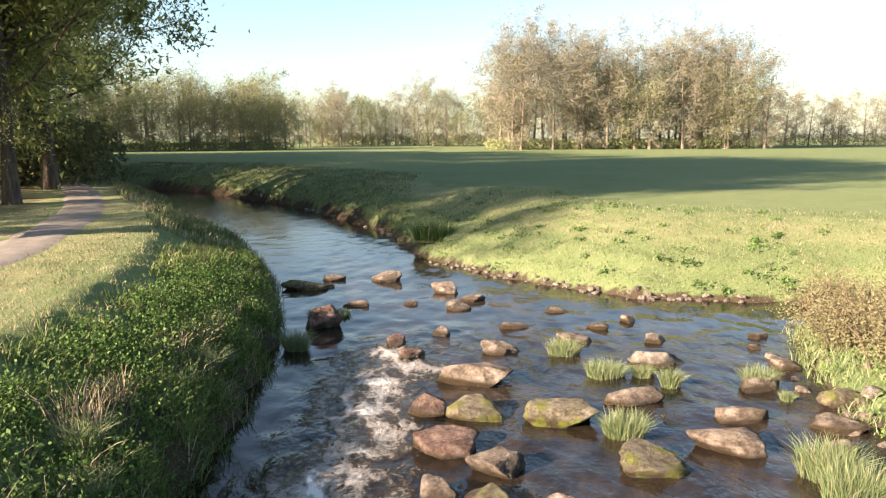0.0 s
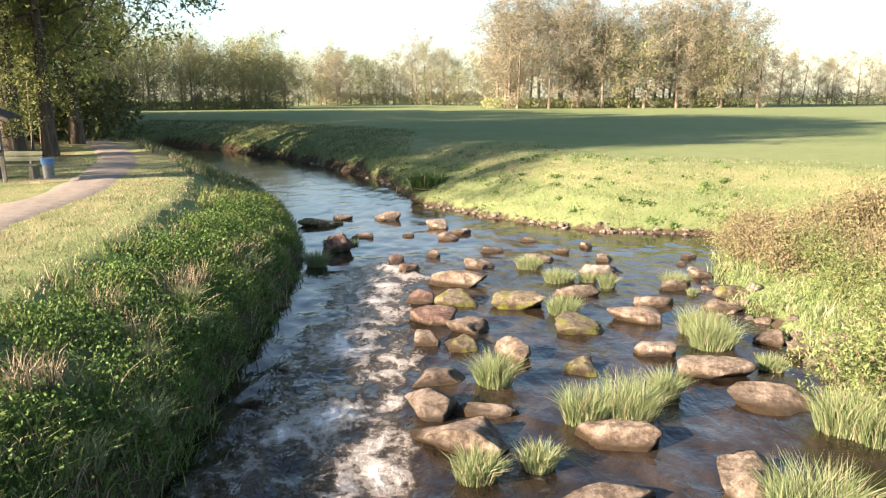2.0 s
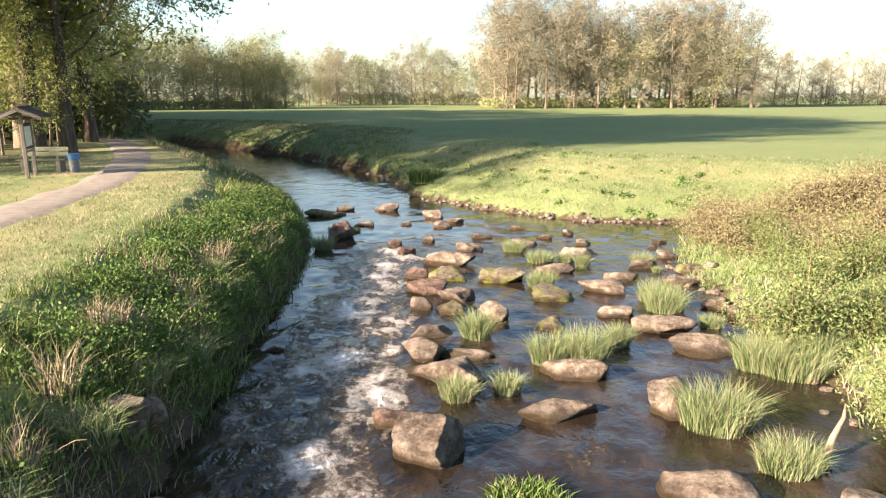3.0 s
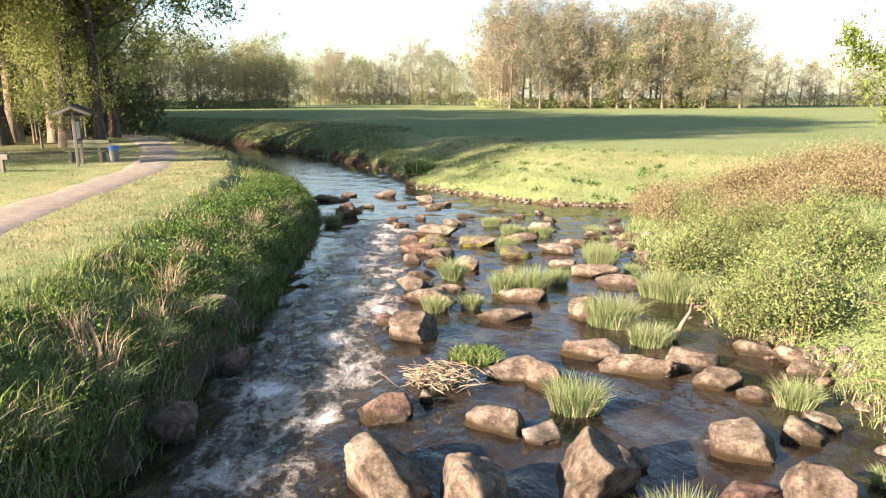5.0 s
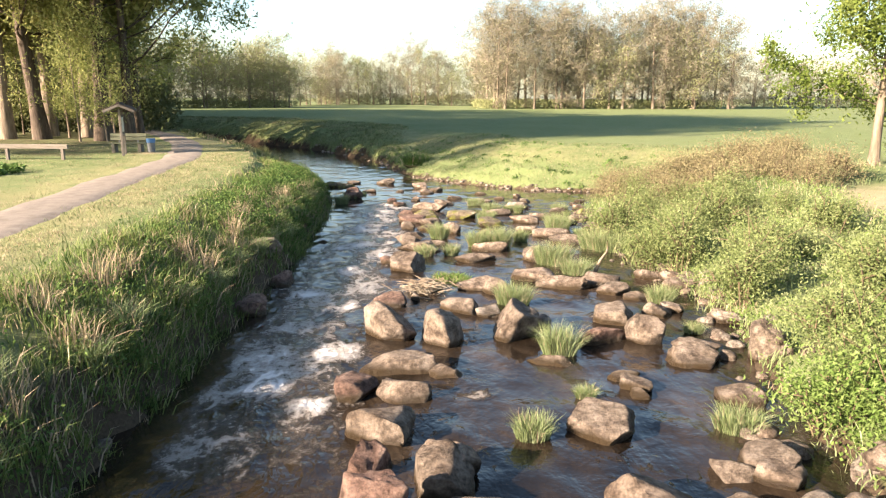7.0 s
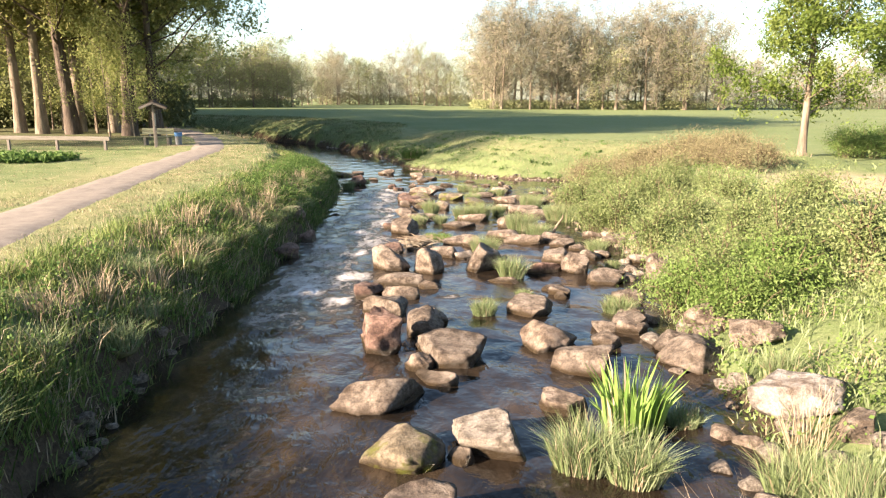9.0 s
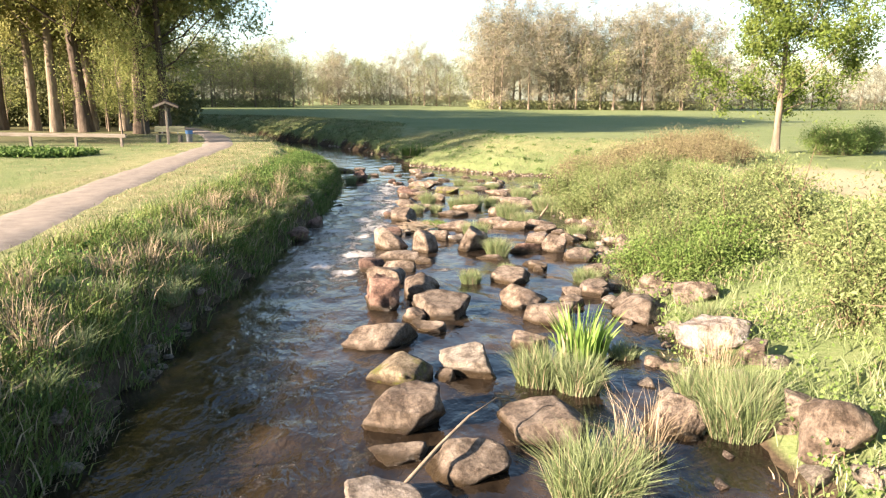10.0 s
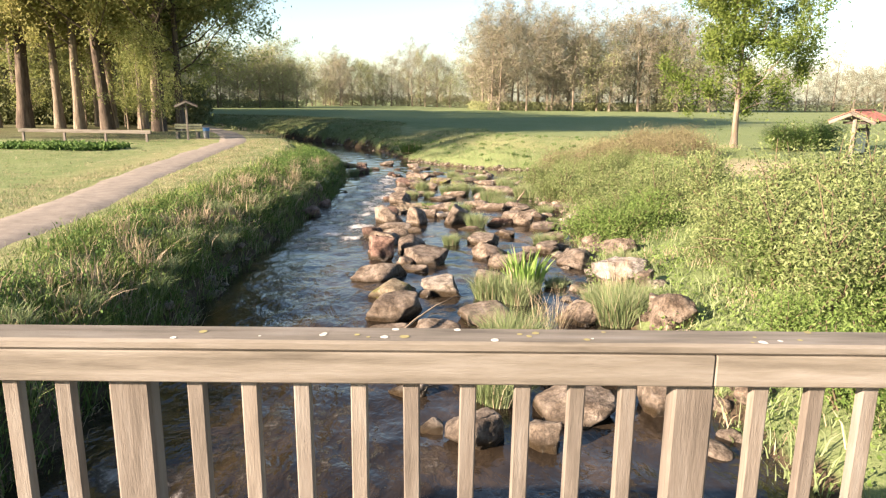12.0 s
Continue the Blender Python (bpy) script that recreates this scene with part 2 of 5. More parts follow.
M_POPLAR_DEEP = leaf_mat("mature_poplar_leaves", (0.110, 0.148, 0.046), (0.225, 0.252, 0.082), (0.385, 0.380, 0.155), 0.45, 0.25)
M_MAPLE = leaf_mat("fresh_green_leaves", (0.058, 0.096, 0.017), (0.108, 0.155, 0.029), (0.187, 0.221, 0.066), 0.4, 0.6)
M_BROWN = leaf_mat("reddish_bramble_leaves", (0.105, 0.088, 0.050), (0.180, 0.156, 0.088), (0.265, 0.255, 0.130), 0.3, 0.8)
M_FAR_TAN = leaf_mat("budding_leaves", (0.145, 0.140, 0.077), (0.214, 0.213, 0.125), (0.291, 0.289, 0.188), 0.3, 0.1)
M_FAR_GREEN = leaf_mat("spring_leaves", (0.135, 0.157, 0.072), (0.225, 0.246, 0.108), (0.330, 0.335, 0.168), 0.3, 0.1)
# darker copy of the spring leaves: the wood's shade is put into the colour
M_FAR_SHADED = leaf_mat("shade_darkened_leaves", (0.059, 0.074, 0.032), (0.106, 0.119, 0.051), (0.166, 0.167, 0.083), 0.3, 0.1)

# ---- helpers for building ----
def mesh_of(name, verts, faces, mats, mat_index=None, smooth=False):
    me = bpy.data.meshes.new(name)
    me.from_pydata([tuple(v) for v in verts], [], [tuple(f) for f in faces])
    for m in mats:
        me.materials.append(m)
    if mat_index is not None:
        me.polygons.foreach_set("material_index", np.asarray(mat_index, dtype=np.int32))
    if smooth:
        me.polygons.foreach_set("use_smooth", np.ones(len(me.polygons), dtype=bool))
    me.update()
    return me


def part(name, bm, mat, parent, label=""):
    """Links a bmesh as one mesh object under a thing or a part."""
    me = bpy.data.meshes.new(name)
    bm.to_mesh(me)
    bm.free()
    me.materials.append(mat)
    ob = new(name, me)
    if parent:
        ob.parent = parent
    return tagged(ob, label)


def empty(name, m, label, category, group="", kind=""):
    ob = new(name)
    ob.matrix_world = m
    return tagged(ob, label, category, group, kind)


def board(size, at=(0, 0, 0), turn=(0, 0, 0), bevel=0.006):
    """A bevelled board with its centre at the given place."""
    bm = bmesh.new()
    bmesh.ops.create_cube(bm, size=1.0)
    bmesh.ops.scale(bm, vec=size, verts=bm.verts)
    if bevel:
        bmesh.ops.bevel(bm, geom=bm.edges[:], offset=bevel, segments=1, affect="EDGES")
    bmesh.ops.transform(bm, matrix=pose(*at, *turn), verts=bm.verts)
    return bm


def tube(points, radii, sides=8):
    """Vertices and faces of a tapered tube along points."""
    vs, fs = [], []
    for i, (p, r) in enumerate(zip(points, radii)):
        a, b = points[max(i - 1, 0)], points[min(i + 1, len(points) - 1)]
        d = (Vector(b) - Vector(a)).normalized()
        u = d.orthogonal().normalized()
        if abs(d.z) > 0.5:
            u = (Vector((1, 0, 0)) - d * d.x).normalized()
        w = d.cross(u)
        for k in range(sides):
            t = 2 * math.pi * k / sides
            vs.append(Vector(p) + (u * math.cos(t) + w * math.sin(t)) * r)
    for i in range(len(points) - 1):
        for k in range(sides):
            j = (k + 1) % sides
            fs.append((i * sides + k, i * sides + j, (i + 1) * sides + j, (i + 1) * sides + k))
    fs.append(tuple(range((len(points) - 1) * sides, len(points) * sides)))
    return vs, fs


# ---- the stream's plan: its two water lines, and the fall of its surface ----
LEFT_BANK = [(-2.3, -60), (-2.3, -22), (-2.4, -14), (-2.8, -11), (-2.75, -7), (-2.8, -2), (-2.75, 1.5), (-3.1, 5.3), (-3.3, 9), (-3.6, 12.2), (-3.9, 14.6), (-4.7, 17.4), (-5.6, 20.6), (-8.3, 26.8), (-12.7, 33.8), (-17.5, 43), (-23.5, 52), (-34, 60), (-70, 70)]
RIGHT_BANK = [(-70, 74), (-34, 65), (-20.5, 56.5), (-15.2, 50), (-9.7, 43.9), (-6.1, 37.6), (-3.0, 31.9), (-1.6, 26.4), (-0.8, 24.4), (0.8, 22.3), (2.7, 20.1), (5.2, 18.2), (8.6, 17.6), (10.5, 17.2), (10.3, 16.2), (8.0, 15.0), (6.9, 12.8), (6.3, 10.2), (6.0, 6), (5.8, 2.2), (6.1, -0.4), (6.0, -3.3), (5.4, -6), (5.0, -9), (4.75, -12), (4.75, -15), (5.1, -18), (5.8, -22), (6.0, -60)]
SHORE = np.array(LEFT_BANK + RIGHT_BANK, dtype=float)


def water_z(y):
    return np.interp(y, [-22, -12, -8, 14, 20], [-0.12, -0.14, -0.22, -0.78, -0.86])


def shore_distance(x, y):
    """Distance to the water line, negative over the water, and whether the nearest shore is the left one."""
    x, y = np.asarray(x, float), np.asarray(y, float)
    best = np.full(x.shape, 1e9)
    left = np.zeros(x.shape, bool)
    inside = np.zeros(x.shape, bool)
    n = len(SHORE)
    for i in range(n):
        ax, ay = SHORE[i]
        bx, by = SHORE[(i + 1) % n]
        dx, dy = bx - ax, by - ay
        t = np.clip(((x - ax) * dx + (y - ay) * dy) / (dx * dx + dy * dy), 0, 1)
        d = np.hypot(x - ax - t * dx, y - ay - t * dy)
        near = d < best
        best = np.where(near, d, best)
        left = np.where(near, i < len(LEFT_BANK) - 1, left)
        if ay != by:
            cross = ((ay > y) != (by > y)) & (x < ax + (y - ay) * dx / dy)
            inside ^= cross
    return np.where(inside, -best, best), left


def wobble(x, y, s, seed=0.0):
    """Smooth unevenness between -1 and 1 from a few turned waves."""
    v = 0
    for k in range(5):
        a = 1.3 * k + seed
        f = s * (1 + 0.37 * k)
        v = v + np.sin((x * math.cos(a) + y * math.sin(a)) * f + 2.1 * k + seed * 3) / 5
    return v


def ground_z(x, y):
    x, y = np.asarray(x, float), np.asarray(y, float)
    d, left = shore_distance(x, y)
    d = d + 0.14 * wobble(x, y, 2.6) + 0.10 * wobble(x, y, 6.5, 1.0)
    w = water_z(y)
    plain_left = 0.9 + 0.05 * wobble(x, y, 0.5) + 0.03 * wobble(x, y, 1.7)
    hl = w + np.interp(d, [-2, 0, 0.12, 0.45, 1.4, 2.4, 3.4], [-0.5, -0.03, 0.32, 0.56, 0.94, 1.30, 1.85])
    hl = hl + np.clip(d * 2, 0, 1) * (0.09 * wobble(x, y, 4.1, 3.0) + 0.06 * wobble(x, y, 8.7, 1.4))
    far = np.clip((y - 15.5) / 3.0, 0, 1)
    field = 0.85 + 0.0075 * np.clip(y - 20, 0, 160) + 0.03 * wobble(x, y, 0.35)
    steep = np.clip((-x - 1.0) / 3.0, 0, 1)
    d2 = d + steep * (0.45 * wobble(x, y, 1.5, 2.0) + 0.30 * wobble(x, y, 3.1, 0.6))
    gentle_h = np.interp(d, [-2, 0, 0.3, 2.0, 4.5, 8], [-0.5, -0.03, 0.18, 0.85, 1.45, 2.0])
    steep_h = np.interp(d2, [-2, 0, 0.35, 0.9, 2.0, 4.5], [-0.5, -0.03, 0.55, 0.95, 1.35, 2.2])
    hf = w + gentle_h * (1 - steep) + steep_h * steep
    plain_right = 0.85 + 0.04 * wobble(x, y, 0.6) + 0.35 * np.exp(-((x - 16.4) ** 2 + (y - 9.8) ** 2) / 3.5)
    hr = w + np.interp(d, [-2, 0, 0.4, 1.5, 3.5, 6.0], [-0.5, -0.03, 0.16, 0.42, 0.8, 2.0])
    right = np.minimum(hf, field) * far + np.minimum(hr, plain_right) * (1 - far)
    return np.where(left, np.minimum(hl, plain_left + 0.004 * np.clip(y - 40, 0, 100)), right)


def sheet(name, xs, ys, zfun, mats, masks):
    X, Y = np.meshgrid(xs, ys)
    x, y = X.ravel(), Y.ravel()
    z = zfun(x, y)
    nx, ny = len(xs), len(ys)
    i = np.arange((nx - 1) * (ny - 1))
    a = i // (nx - 1) * nx + i % (nx - 1)
    faces = np.stack([a, a + 1, a + nx + 1, a + nx], 1)
    me = mesh_of(name, np.stack([x, y, z], 1).tolist(), faces.tolist(), mats, smooth=True)
    for key, fun in masks.items():
        me.attributes.new(key, "FLOAT", "POINT").data.foreach_set("value", np.ascontiguousarray(fun(x, y), dtype=np.float32))
    return new(name, me)


def spread(stops):
    """Grid lines: (from, to, step) one after the other."""
    out = []
    for a, b, s in stops:
        out += list(np.arange(a, b, s))
    return np.array(out + [stops[-1][1]])


# the path's middle line
PATH_MID = [(-5.9, -26), (-5.9, -21), (-6.2, -16), (-6.9, -9), (-7.6, -5), (-8.3, -1), (-9.2, 5.5), (-10.5, 15), (-11.9, 20), (-13.8, 25), (-16.6, 30.5), (-20.8, 37.5), (-24.5, 42.5), (-30, 49), (-38, 54)]
PM = np.array(PATH_MID, float)


def path_distance(x, y):
    best = np.full(np.shape(x), 1e9)
    for (ax, ay), (bx, by) in zip(PM[:-1], PM[1:]):
        dx, dy = bx - ax, by - ay
        t = np.clip(((x - ax) * dx + (y - ay) * dy) / (dx * dx + dy * dy), 0, 1)
        best = np.minimum(best, np.hypot(x - ax - t * dx, y - ay - t * dy))
    return best


def m_dry(x, y):
    d, left = shore_distance(x, y)
    v = 0.30 * np.exp(-((d - 4.2) / 2.2) ** 2) * (left | (y > 16)) + 0.22 * np.exp(-(path_distance(x, y) - 1.3) ** 2 / 1.2)
    return v + 0.16 * (~left) * (y > 17) * np.clip(d / 6, 0, 1) + 0.24 * left * (path_distance(x, y) > 0.8) * (d > 6.5)


def m_soil_shade(x, y):
    d, left = shore_distance(x, y)
    # bare soil at the water line; the last term paints shade between bank grass
    v = np.where(d < 0.25, 0.9, 0) + np.where(left, 0.55, 0.25) * np.exp(-((d - 0.4) / 0.30) ** 2) * (left | (x < -1)) + 0.42 * left * (d > 0) * np.clip((2.9 - d) / 0.8, 0, 1) * (y < 24)
    # brown litter under the poplars, also painted in place of their shade
    wood = np.clip((-x - 13.5) / 3, 0, 1) * np.clip((y - 14.5) / 3, 0, 1) * left * (path_distance(x, y) > 1.6)
    return v + 0.55 * wood


def m_sand(x, y):
    v = 0.85 * np.exp(-(((x - 15.5) / 4.6) ** 2 + ((y - 1.5) / 6.0) ** 2) ** 2)
    bench = 0.75 * np.exp(-(((x + 13.2) / 1.5) ** 2 + ((y - 18.6) / 1.0) ** 2))
    return np.maximum(v, bench)


GX = spread([(-900, -140, 95), (-140, -40, 5), (-40, -16, 0.7), (-16, -8, 0.35), (-8, 10, 0.2), (10, 22, 0.5), (22, 60, 2), (60, 160, 10), (160, 900, 92.5)])
GY = spread([(-120, -30, 15), (-30, -20, 0.6), (-20, 28, 0.2), (28, 60, 0.4), (60, 120, 2.5), (120, 300, 15), (300, 1500, 150)])
tagged(sheet("ground", GX, GY, ground_z, [M_GROUND], {"dry": m_dry, "soil": m_soil_shade, "sand": m_sand}), "spring meadow with grassy stream banks and worn soil", "ground", kind="structure")

# ---- water: a sheet that falls away from the footbridge, roughened where it breaks ----
FOAM = [(-1.2, 13.2, 1.1, 0.8), (-0.3, 12.2, 0.9, 0.7), (-2.0, 11.4, 0.8, 0.7), (-0.9, 8.3, 1.0, 0.6), (-1.7, 8.6, 0.7, 0.7), (-1.3, 4.4, 1.0, 0.9), (-2.0, 3.9, 0.7, 0.9), (-0.6, 4.9, 0.7, 0.8),
        (-1.2, 1.2, 0.9, 0.9), (-1.8, -1.0, 0.8, 1.0), (-0.9, -1.8, 0.6, 0.9), (-1.6, -3.2, 0.9, 0.9), (-0.7, -4.4, 0.8, 1.0), (-1.5, -5.6, 0.9, 1.0), (-0.7, -6.4, 0.6, 0.95), (-2.1, -6.6, 0.6, 0.6)]
FOAM_SMALL = [(2.2, 10.6, 0.5, 0.5), (4.6, 12.6, 0.4, 0.5), (3.9, -2.6, 0.5, 0.8), (3.4, -1.4, 0.4, 0.6), (1.4, -6.0, 0.4, 0.7), (0.3, 7.2, 0.4, 0.5), (-1.2, -9.6, 1.6, 0.44), (-0.6, -13.2, 2.6, 0.44), (-1.6, -15.8, 1.8, 0.46), (-0.6, -19.2, 0.9, 0.7), (-1.3, -18.4, 0.8, 0.7), (0.2, -16.6, 1.0, 0.5)]


def m_foam(x, y):
    v = np.zeros(np.shape(x))
    for fx, fy, r, s in FOAM + FOAM_SMALL:
        v = np.maximum(v, 1.04 * s * np.exp(-((x - fx) / (0.8 * r)) ** 2 - ((y - fy) / (0.95 * r)) ** 2))
    edge = np.interp(y, [-12, -8, 2, 14, 18], [-0.3, -0.6, -0.9, -0.8, -1.0])
    lane = (0.67 + 0.26 * wobble(x, y * 0.6, 1.9, 0.3) + 0.10 * wobble(x, y, 4.3, 1.1)) * np.exp(-((x - edge + 0.45) / 1.55) ** 4) * np.clip((y + 10) / 2.5, 0, 1) * np.clip((16 - y) / 3, 0, 1)
    fleck = (0.50 + 0.08 * wobble(x, y, 1.4, 0.9)) * np.exp(-((x + 0.3) / 2.6) ** 4) * np.clip((17 - y) / 3, 0, 1)
    pool = 0.54 * (x > 0.2) * np.clip((17 - y) / 3, 0, 1) * (0.8 + 0.25 * wobble(x, y, 2.2, 1.7))
    calm = 0.30 * np.clip((y - 12) / 5, 0, 1)
    return np.maximum.reduce([v, lane, fleck, pool, calm])


def water_surface(x, y):
    f = m_foam(x, y)
    r = 0.016 * wobble(x, y * 0.8, 3.1) + 0.008 * wobble(x, y, 8.3, 0.7)
    return water_z(y) + r * (0.6 + 1.5 * f) + 0.05 * f * wobble(x, y * 0.8, 5.2, 1.9)


WX = spread([(-72, -26, 2.0), (-26, -5, 0.5), (-5, 8, 0.12), (8, 12, 0.5)])
WY = spread([(-50, -22, 2.0), (-22, 16, 0.12), (16, 30, 0.3), (30, 76, 1.0)])
tagged(sheet("water", WX, WY, water_surface, [M_WATER], {"foam": m_foam}), "dark brown stream water breaking white between the stones", "water", kind="structure")


def path_strip():
    pts = [Vector((a, b, 0)) for a, b in PATH_MID]
    fine = []
    for i in range(len(pts) - 1):
        p0, p1, p2, p3 = pts[max(i - 1, 0)], pts[i], pts[i + 1], pts[min(i + 2, len(pts) - 1)]
        for k in range(24):
            t = k / 24
            fine.append(0.5 * (2 * p1 + (p2 - p0) * t + (2 * p0 - 5 * p1 + 4 * p2 - p3) * t * t + (3 * p1 - p0 - 3 * p2 + p3) * t ** 3))
    vs, fs = [], []
    nw = 7
    for i, p in enumerate(fine):
        d = (fine[min(i + 1, len(fine) - 1)] - fine[max(i - 1, 0)]).normalized()
        side = Vector((d.y, -d.x, 0))
        for k in range(nw):
            u = (k / (nw - 1) - 0.5) * 2
            half = 0.90 + 0.14 * noise.noise(Vector((p.x * 0.8 + 9 * (u > 0), p.y * 0.8, 0)))
            q = p + side * u * half
            z = float(ground_z(q.x, q.y)) + (0.035 if abs(u) < 0.9 else -0.03) + 0.012 * (1 - u * u)
            vs.append((q.x, q.y, z))
    for i in range(len(fine) - 1):
        for k in range(nw - 1):
            a = i * nw + k
            fs.append((a, a + 1, a + nw + 1, a + nw))
    return new("path", mesh_of("path", vs, fs, [M_PATH], smooth=True))


tagged(path_strip(), "pale gravel footpath along the stream bank", "path", kind="structure")

# ---- the wooden footbridge under the camera's end ----
def footbridge():
    y0, top = -22.445, 2.735
    th = empty("footbridge", pose(2.0, y0, 1.6), "weathered wooden footbridge with a slatted railing", "footbridge")

    def p(name, size, at, mat, label="", bevel=0.006, turn=(0, 0, 0)):
        return part(name, board(size, (at[0] - 2.0, at[1] - y0, at[2] - 1.6), turn, bevel), mat, th, label)

    for a, b in ((-5.0, -1.04), (-1.036, 4.38), (4.384, 9.0)):
        p("cap_rail", (b - a, 0.13, 0.034), ((a + b) / 2, y0, top - 0.017), M_WOOD_X, "lichen-spotted wooden cap rail", 0.008)
    for a, b in ((-5.0, -0.86), (-0.857, 2.53), (2.533, 9.0)):
        p("fascia_board", (b - a, 0.03, 0.098), ((a + b) / 2, y0 - 0.047, top - 0.0855), M_WOOD_X, "", 0.004)
    posts = [-4.338, -2.631, -0.924, 0.783, 2.49, 4.197, 5.904, 7.611]
    for x in posts:
        p("post", (0.125, 0.075, 1.45), (x, y0 + 0.008, top - 0.762), M_WOOD_V, "", 0.008)
    for q in [posts[0] - 1.707] + posts:
        for k in range(9):
            x = q + 0.2 + 0.1635 * k + random.uniform(-0.006, 0.006)
            if -5.0 < x < 8.95:
                p("baluster", (0.05, 0.038, 0.96), (x, y0 - 0.010, top - 0.56), M_WOOD_V, "", 0.004, (0, random.uniform(-0.5, 0.5), 0))
    p("bottom_rail", (14.0, 0.05, 0.10), (2.0, y0 + 0.04, top - 1.09), M_WOOD_X)
    for i in range(46):
        bm = bmesh.new()
        r = random.uniform(0.004, 0.015)
        bmesh.ops.create_circle(bm, cap_ends=True, segments=9, radius=r)
        for v in bm.verts:
            v.co *= 1 + 0.35 * noise.noise(v.co * 300 + Vector((i, 0, 0)))
        bmesh.ops.translate(bm, vec=(random.uniform(-2.5, 3.5), random.uniform(-0.055, 0.055), top - 1.6 + 0.0015), verts=bm.verts)
        part("lichen_spot", bm, M_LICHEN[i % 3 > 0], th, "pale lichen spot")
    for i in range(96):
        p("deck_plank", (0.142, 2.6, 0.05), (-5.0 + 0.1465 * i, y0 - 1.25, 1.60), M_WOOD, "", 0.004)
    for yy in (y0 - 0.3, y0 - 2.2):
        p("beam", (14.4, 0.22, 0.34), (2.0, yy, 1.40), M_WOOD_X)
    for xx in (-5.4, 9.4):
        p("abutment", (1.0, 3.0, 2.4), (xx, y0 - 1.25, 0.42), M_CONCRETE, "grey concrete abutment", 0.03)
    return th


footbridge()

# ---- boulders of the rapid ----
ROCK_NAMES = {"": "grey-brown weathered boulder standing in the stream", "m": "moss-patched brown boulder standing in the stream", "r": "wet reddish-brown boulder beside the white water", "p": "pale sunlit stone lying in the stream", "w": "whitish blocky boulder with brown stains"}


def rock_mesh(w, d, h, rng, sub=4):
    bm = bmesh.new()
    bmesh.ops.create_icosphere(bm, subdivisions=sub, radius=1.0)
    cuts = []
    for k in range(13):
        v = Vector((rng.gauss(0, 1), rng.gauss(0, 1), rng.gauss(0, 0.6))).normalized()
        cuts.append((v, rng.uniform(0.48, 0.82)))
    cuts.append((Vector((rng.uniform(-0.5, 0.4), rng.uniform(-0.6, 0.3), 1)).normalized(), rng.uniform(0.50, 0.72)))
    off = Vector((rng.uniform(0, 50), rng.uniform(0, 50), rng.uniform(0, 50)))
    lo, hi = Vector((9, 9, 9)), Vector((-9, -9, -9))
    for v in bm.verts:
        p = v.co.copy()
        for c, r in cuts:
            e = p.dot(c) - r
            if e > 0:
                p -= c * e * 0.985
        n1 = noise.fractal(p * 1.5 + off, 1.0, 2.0, 4)
        n2 = noise.fractal(p * 5.0 + off, 0.8, 2.1, 3)
        p *= 1 + 0.11 * n1 + 0.05 * n2
        v.co = p
        for i in range(3):
            lo[i], hi[i] = min(lo[i], p[i]), max(hi[i], p[i])
    for v in bm.verts:
        v.co.x = ((v.co.x - lo.x) / (hi.x - lo.x) - 0.5) * w
        v.co.y = ((v.co.y - lo.y) / (hi.y - lo.y) - 0.5) * d
        v.co.z = (v.co.z - lo.z) / (hi.z - lo.z) * h
    for f in bm.faces:
        f.smooth = True
    me = bpy.data.meshes.new("boulder")
    bm.to_mesh(me)
    bm.free()
    return me


rock_rng = random.Random(11)


def boulder(x, y, w, d, h, tint=""):
    sink = 0.35 * h + 0.12
    z = max(float(water_z(y)) - sink, float(ground_z(x, y)) - 0.4 * h)
    me = rock_mesh(w * 1.14, d * 1.14, h + sink, rock_rng, 4 if w > 0.35 else 3)
    level = float(water_z(y)) - z
    zs = np.array([v.co.z for v in me.vertices])
    me.attributes.new("wet", "FLOAT", "POINT").data.foreach_set("value", np.clip(1 - (zs - level - 0.03) / 0.12, 0, 1).astype(np.float32))
    me.materials.append(ROCK[tint])
    ob = new("boulder", me)
    ob.matrix_world = pose(x, y, z, rock_rng.uniform(-6, 6), rock_rng.uniform(-6, 6), rock_rng.uniform(-25, 25))
    return tagged(ob, ROCK_NAMES[tint], "boulder", "boulders of the rapid")


boulder(2.80, -17.83, 0.45, 0.43, 0.26)
boulder(2.14, -17.76, 0.57, 0.54, 0.32)
boulder(1.62, -17.54, 0.25, 0.24, 0.11, "p")
boulder(5.32, -17.08, 0.29, 0.27, 0.15)
boulder(3.29, -17.03, 0.81, 0.77, 0.26)
boulder(4.38, -16.93, 0.60, 0.57, 0.37)
boulder(1.35, -16.58, 0.48, 0.24, 0.14, "p")
boulder(3.22, -16.15, 0.44, 0.41, 0.16)
boulder(1.36, -16.12, 0.58, 0.29, 0.15, "w")
boulder(2.17, -16.07, 0.46, 0.44, 0.31)
boulder(5.13, -15.80, 0.36, 0.34, 0.14, "p")
boulder(4.06, -15.78, 0.85, 0.55, 0.29)
boulder(0.87, -15.34, 0.80, 0.76, 0.31, "p")
boulder(1.61, -14.58, 0.78, 0.51, 0.26)
boulder(5.23, -14.46, 0.60, 0.57, 0.45)
boulder(0.93, -14.36, 0.55, 0.28, 0.15)
boulder(5.24, -13.98, 0.41, 0.39, 0.23)
boulder(4.05, -13.93, 0.24, 0.16, 0.08, "p")
boulder(2.52, -13.73, 0.85, 0.80, 0.30)
boulder(0.97, -13.59, 0.79, 0.75, 0.43)
boulder(3.98, -13.58, 0.63, 0.60, 0.28)
boulder(1.44, -12.38, 0.31, 0.30, 0.12)
boulder(5.48, -12.31, 0.36, 0.34, 0.20)
